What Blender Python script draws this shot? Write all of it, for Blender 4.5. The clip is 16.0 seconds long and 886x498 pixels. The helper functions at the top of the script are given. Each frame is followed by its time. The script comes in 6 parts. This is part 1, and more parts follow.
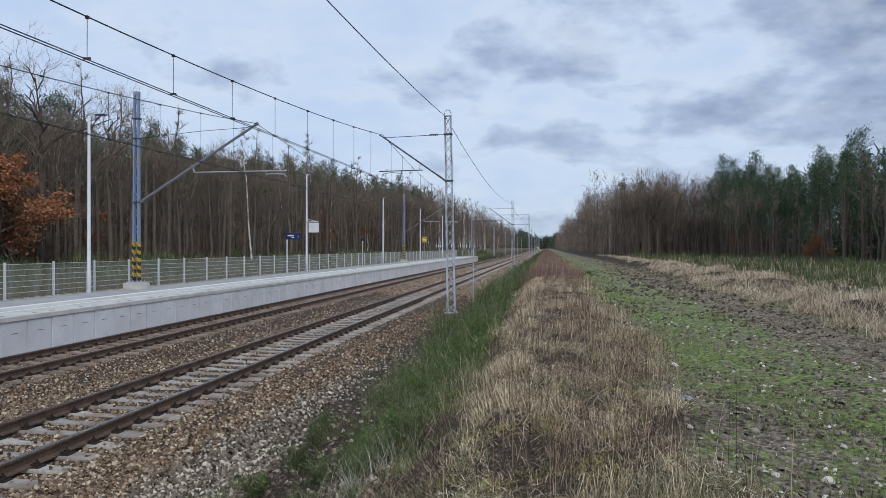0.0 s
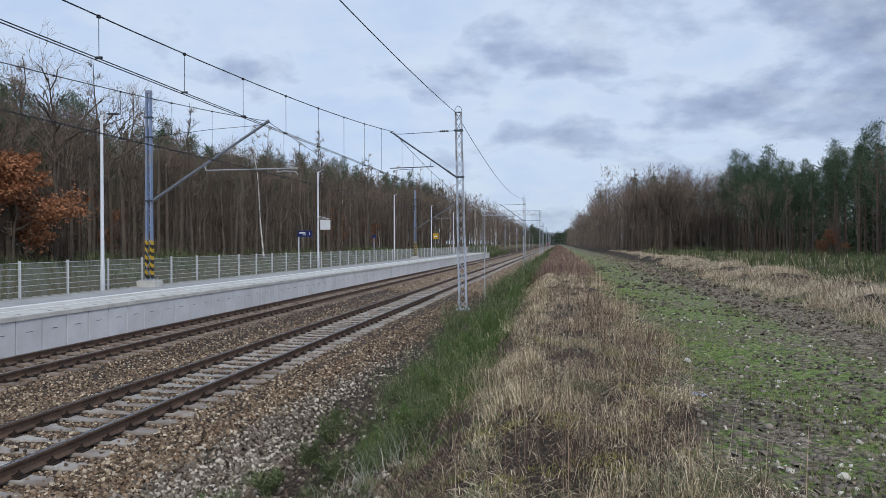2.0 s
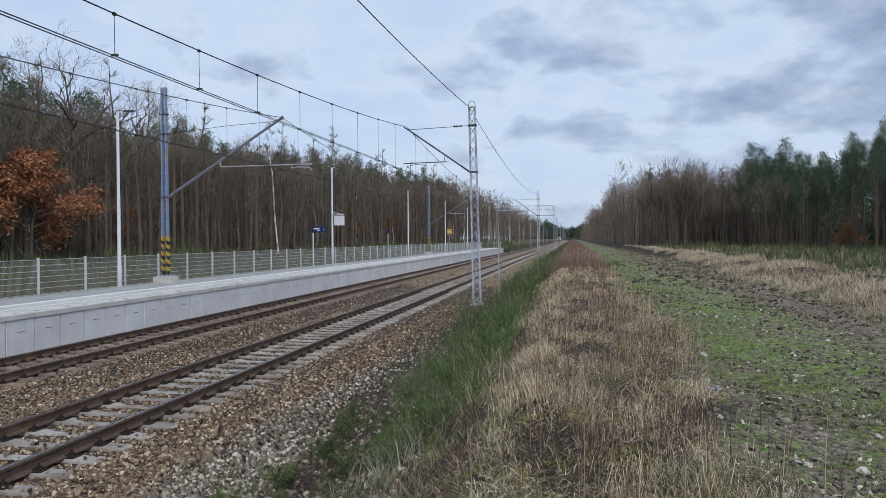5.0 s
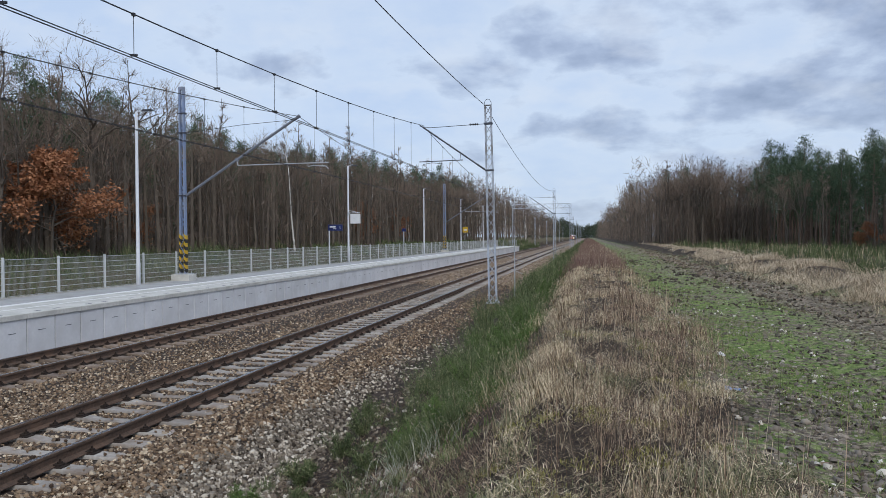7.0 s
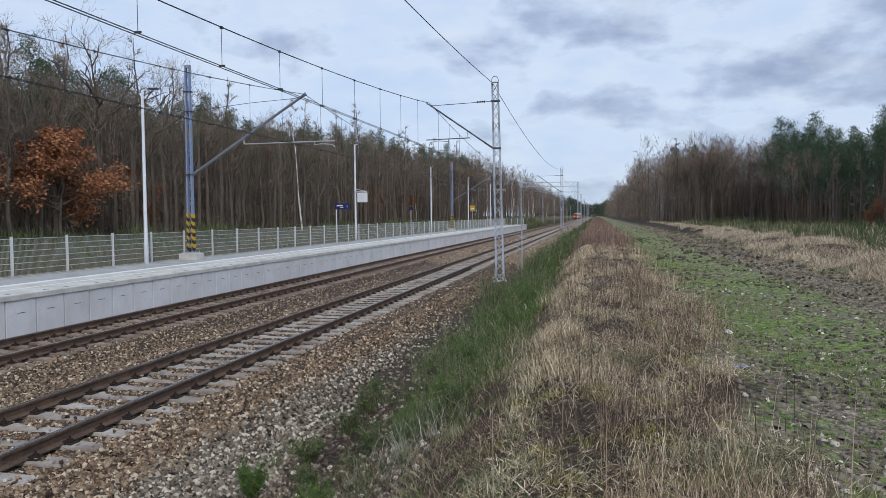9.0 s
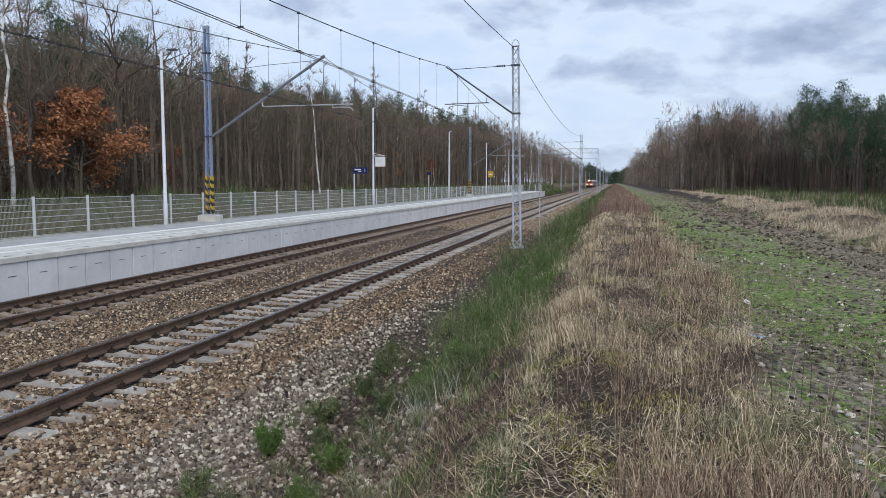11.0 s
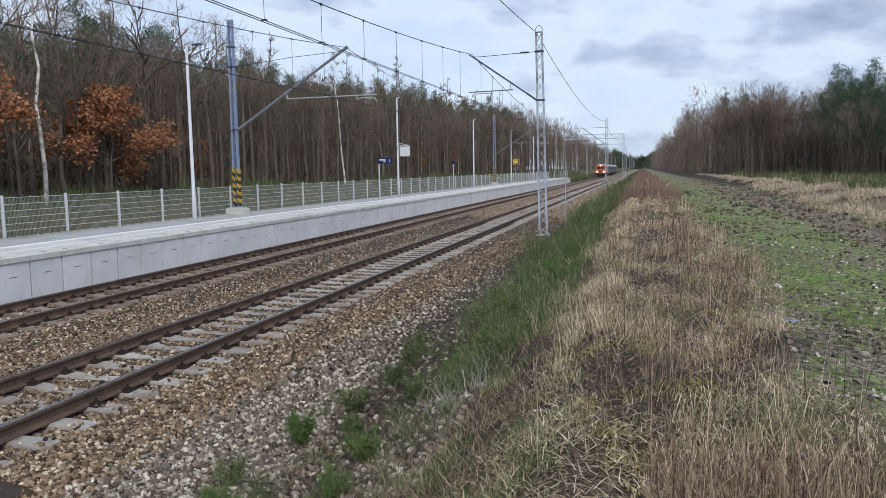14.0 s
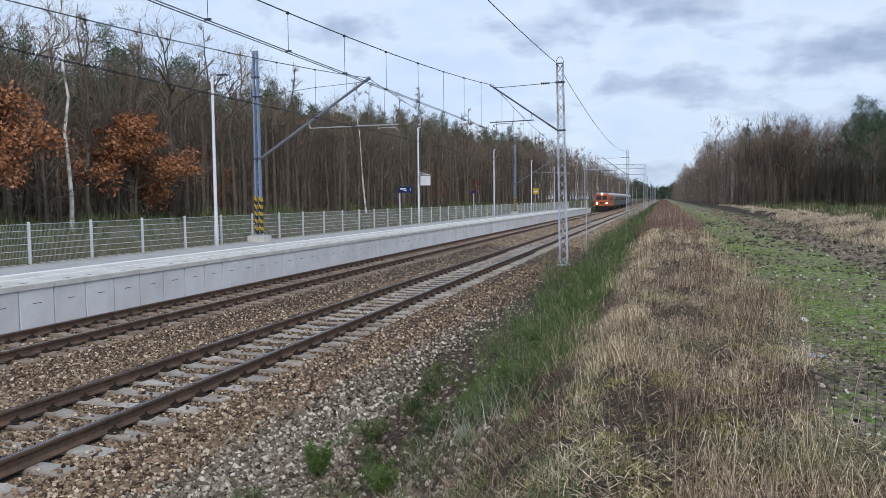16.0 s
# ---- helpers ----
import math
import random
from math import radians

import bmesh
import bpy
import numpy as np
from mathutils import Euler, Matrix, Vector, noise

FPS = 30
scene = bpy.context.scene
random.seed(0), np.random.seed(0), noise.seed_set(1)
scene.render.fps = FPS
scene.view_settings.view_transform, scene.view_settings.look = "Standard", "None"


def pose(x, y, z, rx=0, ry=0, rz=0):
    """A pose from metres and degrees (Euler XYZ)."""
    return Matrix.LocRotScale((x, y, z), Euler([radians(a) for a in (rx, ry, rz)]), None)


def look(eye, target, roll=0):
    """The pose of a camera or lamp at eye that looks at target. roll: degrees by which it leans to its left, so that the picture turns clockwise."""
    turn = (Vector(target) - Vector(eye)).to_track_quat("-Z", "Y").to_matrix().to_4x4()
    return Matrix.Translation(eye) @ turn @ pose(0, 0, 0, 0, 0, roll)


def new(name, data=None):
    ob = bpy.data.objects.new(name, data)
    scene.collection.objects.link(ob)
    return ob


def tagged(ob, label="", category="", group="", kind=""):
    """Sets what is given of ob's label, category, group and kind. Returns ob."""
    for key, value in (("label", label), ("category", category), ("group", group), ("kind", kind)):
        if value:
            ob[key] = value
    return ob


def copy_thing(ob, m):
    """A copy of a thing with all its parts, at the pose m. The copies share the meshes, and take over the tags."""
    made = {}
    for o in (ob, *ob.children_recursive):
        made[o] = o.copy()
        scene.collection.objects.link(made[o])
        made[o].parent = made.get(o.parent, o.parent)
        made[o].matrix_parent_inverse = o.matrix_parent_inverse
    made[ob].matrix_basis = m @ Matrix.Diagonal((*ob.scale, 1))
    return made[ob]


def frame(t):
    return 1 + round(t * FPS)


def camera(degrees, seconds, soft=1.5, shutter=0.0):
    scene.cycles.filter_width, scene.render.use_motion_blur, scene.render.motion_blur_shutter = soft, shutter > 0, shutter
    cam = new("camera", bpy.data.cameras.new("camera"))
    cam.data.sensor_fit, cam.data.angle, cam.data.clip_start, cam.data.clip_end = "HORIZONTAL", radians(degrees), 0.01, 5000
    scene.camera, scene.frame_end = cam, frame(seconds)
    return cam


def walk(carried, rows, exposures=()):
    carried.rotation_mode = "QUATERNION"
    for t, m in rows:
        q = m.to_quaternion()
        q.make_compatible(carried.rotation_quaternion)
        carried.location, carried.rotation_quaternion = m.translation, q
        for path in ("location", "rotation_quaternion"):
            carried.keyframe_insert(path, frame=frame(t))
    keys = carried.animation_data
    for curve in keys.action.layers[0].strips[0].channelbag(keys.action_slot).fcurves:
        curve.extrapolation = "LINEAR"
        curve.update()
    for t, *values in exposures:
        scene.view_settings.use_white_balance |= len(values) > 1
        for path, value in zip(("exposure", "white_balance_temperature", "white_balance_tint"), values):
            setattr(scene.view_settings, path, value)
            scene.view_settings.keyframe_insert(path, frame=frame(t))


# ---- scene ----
# camera: a hand-held pan from one spot on the bank beside the line
cam = camera(61.45, 16.0, soft=0.8)
EYE = Vector((7.319, 0.0, 2.648))
# seconds, yaw, pitch, roll in degrees, then the sway in metres
PATH = [
    (0, 7.860, -0.125, 0.140, 0.000, 0.000, 0.000),
    (0.5, 8.013, -0.177, 0.002, -0.002, -0.006, -0.008),
    (1, 8.179, -0.304, -0.091, 0.000, 0.014, -0.007),
    (1.5, 8.434, -0.400, -0.200, -0.007, 0.023, -0.000),
    (2, 8.731, -0.393, -0.175, 0.001, 0.013, -0.002),
    (2.5, 8.946, -0.428, -0.143, -0.007, 0.004, -0.009),
    (3, 9.117, -0.551, -0.195, -0.003, 0.021, -0.012),
    (3.5, 9.316, -0.612, -0.298, -0.000, 0.014, -0.007),
    (4, 9.457, -0.652, -0.293, -0.009, 0.012, -0.014),
    (6.5, 10.632, -0.867, -0.485, 0.003, 0.007, -0.005),
    (7, 11.000, -0.884, -0.355, -0.011, 0.001, -0.001),
    (7.5, 11.355, -0.840, -0.257, -0.007, 0.016, -0.011),
    (8, 11.529, -1.159, -0.304, -0.010, 0.024, -0.013),
    (8.5, 11.597, -1.721, -0.419, 0.001, 0.020, -0.008),
    (9, 11.584, -2.511, -0.476, -0.002, 0.042, -0.016),
    (9.5, 12.081, -3.253, -0.645, -0.011, 0.040, -0.007),
    (12, 13.550, -6.025, 0.980, -0.004, 0.057, -0.027),
    (12.5, 14.048, -6.257, 0.988, -0.030, 0.051, -0.019),
    (13, 14.522, -6.286, 0.435, -0.011, 0.047, -0.024),
    (13.5, 14.768, -6.305, -0.358, -0.012, 0.041, -0.028),
    (14, 14.898, -6.004, -0.868, -0.014, 0.036, -0.019),
    (14.5, 15.081, -5.421, -0.948, -0.015, 0.044, -0.014),
    (15, 15.464, -4.720, -0.835, -0.021, 0.052, -0.013),
    (15.5, 15.920, -4.200, -0.765, -0.015, 0.060, -0.021),
    (16, 16.400, -3.767, -0.515, -0.025, 0.069, -0.011),
]


def cam_pose(yaw, pitch, roll, dx, dy, dz):
    e = EYE + Vector((dx, dy, dz))
    a, b = radians(yaw), radians(pitch)
    way = Vector((-math.sin(a) * math.cos(b), math.cos(a) * math.cos(b), math.sin(b)))
    return look(e, e + way, roll)


walk(cam, [(r[0], cam_pose(*r[1:])) for r in PATH], [(0.0, 0.04, 6500, 10), (7.5, 0.07, 6520, 10), (9.5, 0.14, 6560, 10), (12.0, 0.27, 6660, 10), (14.0, 0.27, 6650, 10), (16.0, 0.24, 6560, 10)])

# ---- sky and sun: a broken overcast ----
world = bpy.data.worlds.new("sky")
scene.world = world
world.use_nodes = True
wn, wl = world.node_tree.nodes, world.node_tree.links
wn.clear()


def wnode(kind, **kw):
    n = wn.new(kind)
    for k, v in kw.items():
        n.inputs[k].default_value = v
    return n


def wmath(op, a, b=None):
    n = wn.new("ShaderNodeMath")
    n.operation = op
    for i, v in enumerate((a, b)):
        if v is None:
            continue
        if isinstance(v, (int, float)):
            n.inputs[i].default_value = v
        else:
            wl.new(v, n.inputs[i])
    return n.outputs[0]


def wramp(fac, stops):
    n = wn.new("ShaderNodeValToRGB")
    el = n.color_ramp.elements
    while len(el) < len(stops):
        el.new(0.5)
    for e, (p, c) in zip(el, stops):
        e.position, e.color = p, (*c, 1)
    wl.new(fac, n.inputs[0])
    return n.outputs[0]


tc = wn.new("ShaderNodeTexCoord")
sep = wn.new("ShaderNodeSeparateXYZ")
wl.new(tc.outputs["Generated"], sep.inputs[0])
up = wmath("MAXIMUM", sep.outputs[2], 0.0)
den = wmath("ADD", up, 0.30)
comb = wn.new("ShaderNodeCombineXYZ")
wl.new(wmath("DIVIDE", sep.outputs[0], den), comb.inputs[0])
wl.new(wmath("DIVIDE", sep.outputs[1], den), comb.inputs[1])
n1 = wnode("ShaderNodeTexNoise", Scale=2.1, Detail=8.0, Roughness=0.55, Distortion=0.1)
n2 = wnode("ShaderNodeTexNoise", Scale=4.6, Detail=6.0, Roughness=0.55, Distortion=0.1)
for n in (n1, n2):
    wl.new(comb.outputs[0], n.inputs["Vector"])
# the cover thickens towards the field side and stays thin over the wood
east = wn.new("ShaderNodeMapRange")
east.interpolation_type = "SMOOTHSTEP"
east.inputs["From Min"].default_value, east.inputs["From Max"].default_value = -0.45, 0.25
east.inputs["To Min"].default_value, east.inputs["To Max"].default_value = -0.10, 0.045
wl.new(sep.outputs[0], east.inputs["Value"])
cover = wmath("ADD", n1.outputs[0], east.outputs[0])
veil = wramp(cover, [(0.34, (0.56, 0.70, 0.94)), (0.48, (0.64, 0.765, 0.96)), (0.56, (0.43, 0.53, 0.73)), (0.68, (0.24, 0.315, 0.48))])
puff = wramp(n2.outputs[0], [(0.48, (0, 0, 0)), (0.66, (1, 1, 1))])
mix = wn.new("ShaderNodeMixRGB")
wl.new(wmath("MULTIPLY", puff, 0.42), mix.inputs[0])
wl.new(veil, mix.inputs[1])
mix.inputs[2].default_value = (0.76, 0.84, 0.96, 1)
low = wn.new("ShaderNodeMixRGB")
wl.new(wmath("MULTIPLY", wmath("POWER", wmath("SUBTRACT", 1.0, up), 14.0), 0.75), low.inputs[0])
wl.new(mix.outputs[0], low.inputs[1])
low.inputs[2].default_value = (0.55, 0.67, 0.85, 1)
sky = wn.new("ShaderNodeTexSky")
sky.sky_type = "NISHITA"
sky.sun_disc = False
sky.sun_elevation, sky.sun_rotation = radians(42), radians(153)
addsky = wn.new("ShaderNodeMixRGB")
addsky.blend_type = "ADD"
addsky.inputs[0].default_value = 0.012
wl.new(low.outputs[0], addsky.inputs[1])
wl.new(sky.outputs[0], addsky.inputs[2])
bg = wnode("ShaderNodeBackground", Strength=0.84)
wl.new(addsky.outputs[0], bg.inputs[0])
wo = wn.new("ShaderNodeOutputWorld")
wl.new(bg.outputs[0], wo.inputs[0])

sun = new("sun", bpy.data.lights.new("sun", "SUN"))
sun.data.energy, sun.data.angle, sun.data.color = 1.4, radians(25), (1.0, 0.96, 0.9)
sun.matrix_world = look((0, 0, 50), (-13, 26, 24))


# ---- materials ----
def mat(name, c1, c2=None, rough=0.8, metal=0.0, scale=8.0, bump=0.0, bscale=None, c3=None, island=0.0, objrand=0.0, stretch=(1, 1, 1), trans=0.0, spec=None):
    """A noise-mottled surface: c1 to c2 over fine noise, c3 as large stains; island or objrand vary its value from piece to piece."""
    m = bpy.data.materials.new(name)
    m.use_nodes = True
    nt, ln = m.node_tree.nodes, m.node_tree.links
    b = nt["Principled BSDF"]
    b.inputs["Roughness"].default_value, b.inputs["Metallic"].default_value = rough, metal
    if spec is not None:
        b.inputs["Specular IOR Level"].default_value = spec
    c2 = c2 or tuple(v * 0.75 for v in c1)
    geo = nt.new("ShaderNodeNewGeometry")
    mp = nt.new("ShaderNodeMapping")
    mp.inputs["Scale"].default_value = stretch
    ln.new(geo.outputs["Position"], mp.inputs[0])
    n = nt.new("ShaderNodeTexNoise")
    n.inputs["Scale"].default_value, n.inputs["Detail"].default_value = scale, 6
    n.inputs["Roughness"].default_value = 0.65
    ln.new(mp.outputs[0], n.inputs["Vector"])
    r = nt.new("ShaderNodeValToRGB")
    r.color_ramp.elements[0].position, r.color_ramp.elements[1].position = 0.33, 0.67
    r.color_ramp.elements[0].color, r.color_ramp.elements[1].color = (*c1, 1), (*c2, 1)
    ln.new(n.outputs[0], r.inputs[0])
    out = r.outputs[0]
    if c3:
        big = nt.new("ShaderNodeTexNoise")
        big.inputs["Scale"].default_value, big.inputs["Detail"].default_value = scale * 0.13, 4
        ln.new(mp.outputs[0], big.inputs["Vector"])
        br = nt.new("ShaderNodeValToRGB")
        br.color_ramp.elements[0].position, br.color_ramp.elements[1].position = 0.45, 0.68
        ln.new(big.outputs[0], br.inputs[0])
        mx = nt.new("ShaderNodeMixRGB")
        ln.new(br.outputs[0], mx.inputs[0])
        ln.new(out, mx.inputs[1])
        mx.inputs[2].default_value = (*c3, 1)
        out = mx.outputs[0]
    if island or objrand:
        hsv = nt.new("ShaderNodeHueSaturation")
        mr = nt.new("ShaderNodeMapRange")
        k = island or objrand
        mr.inputs["To Min"].default_value, mr.inputs["To Max"].default_value = 1 - k, 1 + k
        if island:
            ln.new(geo.outputs["Random Per Island"], mr.inputs["Value"])
        else:
            oi = nt.new("ShaderNodeObjectInfo")
            ln.new(oi.outputs["Random"], mr.inputs["Value"])
        ln.new(mr.outputs[0], hsv.inputs["Value"])
        ln.new(out, hsv.inputs["Color"])
        out = hsv.outputs[0]
    ln.new(out, b.inputs["Base Color"])
    if bump:
        bn = nt.new("ShaderNodeTexNoise")
        bn.inputs["Scale"].default_value, bn.inputs["Detail"].default_value = bscale or scale * 2, 5
        ln.new(mp.outputs[0], bn.inputs["Vector"])
        bp = nt.new("ShaderNodeBump")
        bp.inputs["Strength"].default_value, bp.inputs["Distance"].default_value = bump, 0.02
        ln.new(bn.outputs[0], bp.inputs["Height"])
        ln.new(bp.outputs[0], b.inputs["Normal"])
    return m


def island_ramp(name, stops, rough=0.85, spec=0.3, patch=0.45, pscale=0.9):
    """Colours drawn at random for each separate blade, leaf or stone, leaning one way or the other patch by patch."""
    m = bpy.data.materials.new(name)
    m.use_nodes = True
    nt, ln = m.node_tree.nodes, m.node_tree.links
    b = nt["Principled BSDF"]
    b.inputs["Roughness"].default_value = rough
    b.inputs["Specular IOR Level"].default_value = spec
    geo = nt.new("ShaderNodeNewGeometry")
    no = nt.new("ShaderNodeTexNoise")
    no.inputs["Scale"].default_value, no.inputs["Detail"].default_value = pscale, 5
    ln.new(geo.outputs["Position"], no.inputs["Vector"])
    mr = nt.new("ShaderNodeMapRange")
    mr.inputs["From Min"].default_value, mr.inputs["From Max"].default_value = 0.36, 0.64
    ln.new(no.outputs[0], mr.inputs["Value"])
    mx = nt.new("ShaderNodeMix")
    mx.inputs[0].default_value = patch
    ln.new(geo.outputs["Random Per Island"], mx.inputs[2])
    ln.new(mr.outputs[0], mx.inputs[3])
    r = nt.new("ShaderNodeValToRGB")
    el = r.color_ramp.elements
    while len(el) < len(stops):
        el.new(0.5)
    for e, (p, c) in zip(el, stops):
        e.position, e.color = p, (*c, 1)
    ln.new(mx.outputs[0], r.inputs[0])
    ln.new(r.outputs[0], b.inputs["Base Color"])
    return m


def glow(name, colour, power):
    m = bpy.data.materials.new(name)
    m.use_nodes = True
    b = m.node_tree.nodes["Principled BSDF"]
    b.inputs["Base Color"].default_value = (*colour, 1)
    b.inputs["Emission Color"].default_value = (*colour, 1)
    b.inputs["Emission Strength"].default_value = power
    return m


M = {}
M["rail_side"] = mat("rusty_rail_steel", (0.14, 0.095, 0.072), (0.075, 0.053, 0.042), 0.75, 0.0, 30, 0.4, c3=(0.165, 0.105, 0.075), spec=0.2)
M["rail_top"] = mat("worn_rail_head", (0.62, 0.63, 0.66), (0.48, 0.49, 0.52), 0.22, 1.0, 12)
M["sleeper"] = mat("sleeper_concrete", (0.46, 0.425, 0.385), (0.31, 0.28, 0.25), 0.9, 0, 14, 0.5, c3=(0.24, 0.185, 0.145), objrand=0.15)
M["sleeper_brown"] = mat("stained_sleeper", (0.30, 0.235, 0.185), (0.19, 0.145, 0.112), 0.9, 0, 14, 0.5, c3=(0.15, 0.105, 0.078), objrand=0.2)
M["clip"] = mat("rusty_fastening", (0.025, 0.02, 0.017), (0.045, 0.032, 0.026), 0.8, 0.0, 40, 0.3, spec=0.15)
# near bed: shade of the gaps between loose stones is put into its colour
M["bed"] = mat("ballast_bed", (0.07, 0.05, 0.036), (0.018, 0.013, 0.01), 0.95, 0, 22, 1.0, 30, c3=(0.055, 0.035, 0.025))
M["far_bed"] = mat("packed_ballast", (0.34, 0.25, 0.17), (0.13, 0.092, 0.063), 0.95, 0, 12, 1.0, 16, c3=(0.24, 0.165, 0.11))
M["stone"] = island_ramp("ballast_stone", [(0.0, (0.035, 0.023, 0.016)), (0.22, (0.16, 0.104, 0.066)), (0.5, (0.37, 0.262, 0.168)), (0.72, (0.11, 0.074, 0.05)), (1.0, (0.72, 0.59, 0.43))], patch=0.0)
M["grey_stone"] = island_ramp("shoulder_stone", [(0.0, (0.04, 0.031, 0.024)), (0.25, (0.26, 0.215, 0.165)), (0.5, (0.11, 0.085, 0.065)), (0.8, (0.44, 0.385, 0.31)), (1.0, (0.72, 0.65, 0.55))], patch=0.0)
M["pebble"] = island_ramp("path_pebble", [(0.0, (0.10, 0.085, 0.07)), (0.5, (0.25, 0.215, 0.175)), (0.8, (0.20, 0.165, 0.13)), (0.88, (0.44, 0.39, 0.32)), (1.0, (0.76, 0.72, 0.64))], patch=0.0)
M["concrete"] = mat("pale_concrete", (0.77, 0.77, 0.79), (0.70, 0.705, 0.72), 0.85, 0, 9, 0.15, 60, c3=(0.64, 0.64, 0.65), objrand=0.05)
M["coping"] = mat("coping_concrete", (0.68, 0.665, 0.62), (0.56, 0.545, 0.505), 0.9, 0, 12, 0.2, c3=(0.48, 0.47, 0.43))
M["paving"] = mat("grey_paving", (0.46, 0.46, 0.455), (0.37, 0.37, 0.37), 0.9, 0, 10, 0.2, c3=(0.33, 0.33, 0.32))
M["white_paint"] = mat("white_line_paint", (0.88, 0.88, 0.86), (0.76, 0.76, 0.74), 0.7, 0, 15)
M["galv"] = mat("galvanised_steel", (0.52, 0.54, 0.57), (0.42, 0.44, 0.47), 0.5, 0.35, 20)
M["mast_blue"] = mat("blue_grey_mast_paint", (0.27, 0.35, 0.53), (0.21, 0.275, 0.43), 0.55, 0.1, 12, c3=(0.30, 0.32, 0.38))
M["mast_grey"] = mat("grey_mast_paint", (0.52, 0.57, 0.66), (0.42, 0.47, 0.55), 0.55, 0.1, 12, c3=(0.25, 0.24, 0.24))
M["dark_steel"] = mat("dark_tube_steel", (0.09, 0.10, 0.13), (0.06, 0.065, 0.08), 0.55, 0.3, 15)
M["arm_steel"] = mat("grey_tube_steel", (0.24, 0.26, 0.31), (0.17, 0.185, 0.22), 0.5, 0.2, 15)
M["wire"] = mat("wire", (0.035, 0.037, 0.042), (0.05, 0.05, 0.055), 0.6, 0.4, 5)
M["white_post"] = mat("white_lamp_post", (0.66, 0.68, 0.72), (0.58, 0.60, 0.64), 0.5, 0.0, 6)
M["fence"] = mat("fence_steel", (0.68, 0.70, 0.71), (0.60, 0.62, 0.63), 0.5, 0.1, 20)
M["fence_wire"] = mat("fence_wire", (0.40, 0.42, 0.42), (0.32, 0.34, 0.34), 0.5, 0.1, 20)
M["yellow"] = mat("warning_yellow", (0.62, 0.40, 0.03), (0.50, 0.31, 0.03), 0.6, 0, 20)
M["black"] = mat("warning_black", (0.018, 0.018, 0.018), (0.03, 0.03, 0.03), 0.6, 0, 20)
M["sign_blue"] = mat("sign_blue", (0.012, 0.022, 0.11), (0.014, 0.026, 0.12), 0.4, 0, 3)
M["sign_white"] = mat("sign_white", (0.75, 0.76, 0.78), (0.70, 0.71, 0.73), 0.5, 0, 3)
M["soil"] = mat("dark_soil", (0.05, 0.04, 0.03), (0.09, 0.07, 0.05), 0.95, 0, 12, 0.8)
M["grass_green"] = island_ramp("green_grass", [(0.0, (0.05, 0.085, 0.022)), (0.45, (0.085, 0.135, 0.035)), (0.7, (0.13, 0.165, 0.06)), (1.0, (0.36, 0.30, 0.16))])
M["moss"] = island_ramp("short_road_grass", [(0.0, (0.05, 0.075, 0.022)), (0.45, (0.165, 0.235, 0.065)), (0.8, (0.26, 0.29, 0.10)), (1.0, (0.46, 0.39, 0.22))], pscale=2.2, patch=0.25)
M["straw"] = island_ramp("dry_grass", [(0.0, (0.07, 0.047, 0.03)), (0.28, (0.32, 0.235, 0.145)), (0.6, (0.68, 0.545, 0.36)), (1.0, (0.95, 0.83, 0.61))], patch=0.25)
M["weed"] = island_ramp("dead_weed_stem", [(0.0, (0.04, 0.025, 0.02)), (0.4, (0.16, 0.10, 0.072)), (0.72, (0.46, 0.325, 0.225)), (1.0, (0.84, 0.68, 0.49))], patch=0.08)
M["dead_stem"] = island_ramp("rotting_stem", [(0.0, (0.035, 0.024, 0.019)), (0.45, (0.125, 0.08, 0.055)), (0.8, (0.32, 0.22, 0.15)), (1.0, (0.70, 0.56, 0.40))], patch=0.05)
M["olive_grass"] = island_ramp("faded_olive_grass", [(0.0, (0.08, 0.085, 0.04)), (0.4, (0.19, 0.20, 0.10)), (0.75, (0.34, 0.33, 0.19)), (1.0, (0.58, 0.52, 0.36))], patch=0.35)
M["yellow_moss"] = island_ramp("yellow_moss", [(0.0, (0.16, 0.15, 0.04)), (0.5, (0.30, 0.28, 0.075)), (1.0, (0.46, 0.41, 0.16))], patch=0.2)
M["pale_stem"] = island_ramp("pale_grey_stem", [(0.0, (0.20, 0.22, 0.17)), (0.5, (0.38, 0.39, 0.32)), (1.0, (0.62, 0.60, 0.50))], patch=0.2)
M["litter"] = island_ramp("trodden_leaf", [(0.0, (0.09, 0.068, 0.05)), (0.5, (0.22, 0.165, 0.12)), (0.85, (0.38, 0.30, 0.22)), (1.0, (0.58, 0.5, 0.4))], patch=0.2)
M["field"] = island_ramp("field_bush_leaf", [(0.0, (0.05, 0.07, 0.03)), (0.45, (0.085, 0.12, 0.046)), (0.75, (0.15, 0.165, 0.075)), (1.0, (0.42, 0.36, 0.22))], patch=0.4, pscale=0.4)
M["pale_straw"] = island_ramp("pale_verge_grass", [(0.0, (0.26, 0.19, 0.12)), (0.5, (0.58, 0.465, 0.325)), (1.0, (0.88, 0.76, 0.58))], patch=0.4)
M["weed_red"] = island_ramp("red_brown_weed", [(0.0, (0.11, 0.06, 0.05)), (0.5, (0.22, 0.135, 0.11)), (0.85, (0.34, 0.24, 0.19)), (1.0, (0.5, 0.4, 0.32))], patch=0.3)
M["broom"] = island_ramp("broom_twig", [(0.0, (0.02, 0.03, 0.014)), (0.4, (0.085, 0.118, 0.048)), (0.78, (0.20, 0.235, 0.11)), (1.0, (0.48, 0.43, 0.27))], patch=0.25, pscale=1.8)
M["seedling"] = island_ramp("young_pine_needle", [(0.0, (0.06, 0.10, 0.028)), (0.5, (0.10, 0.17, 0.045)), (0.85, (0.15, 0.22, 0.065)), (1.0, (0.34, 0.30, 0.16))], pscale=0.6, patch=0.3)
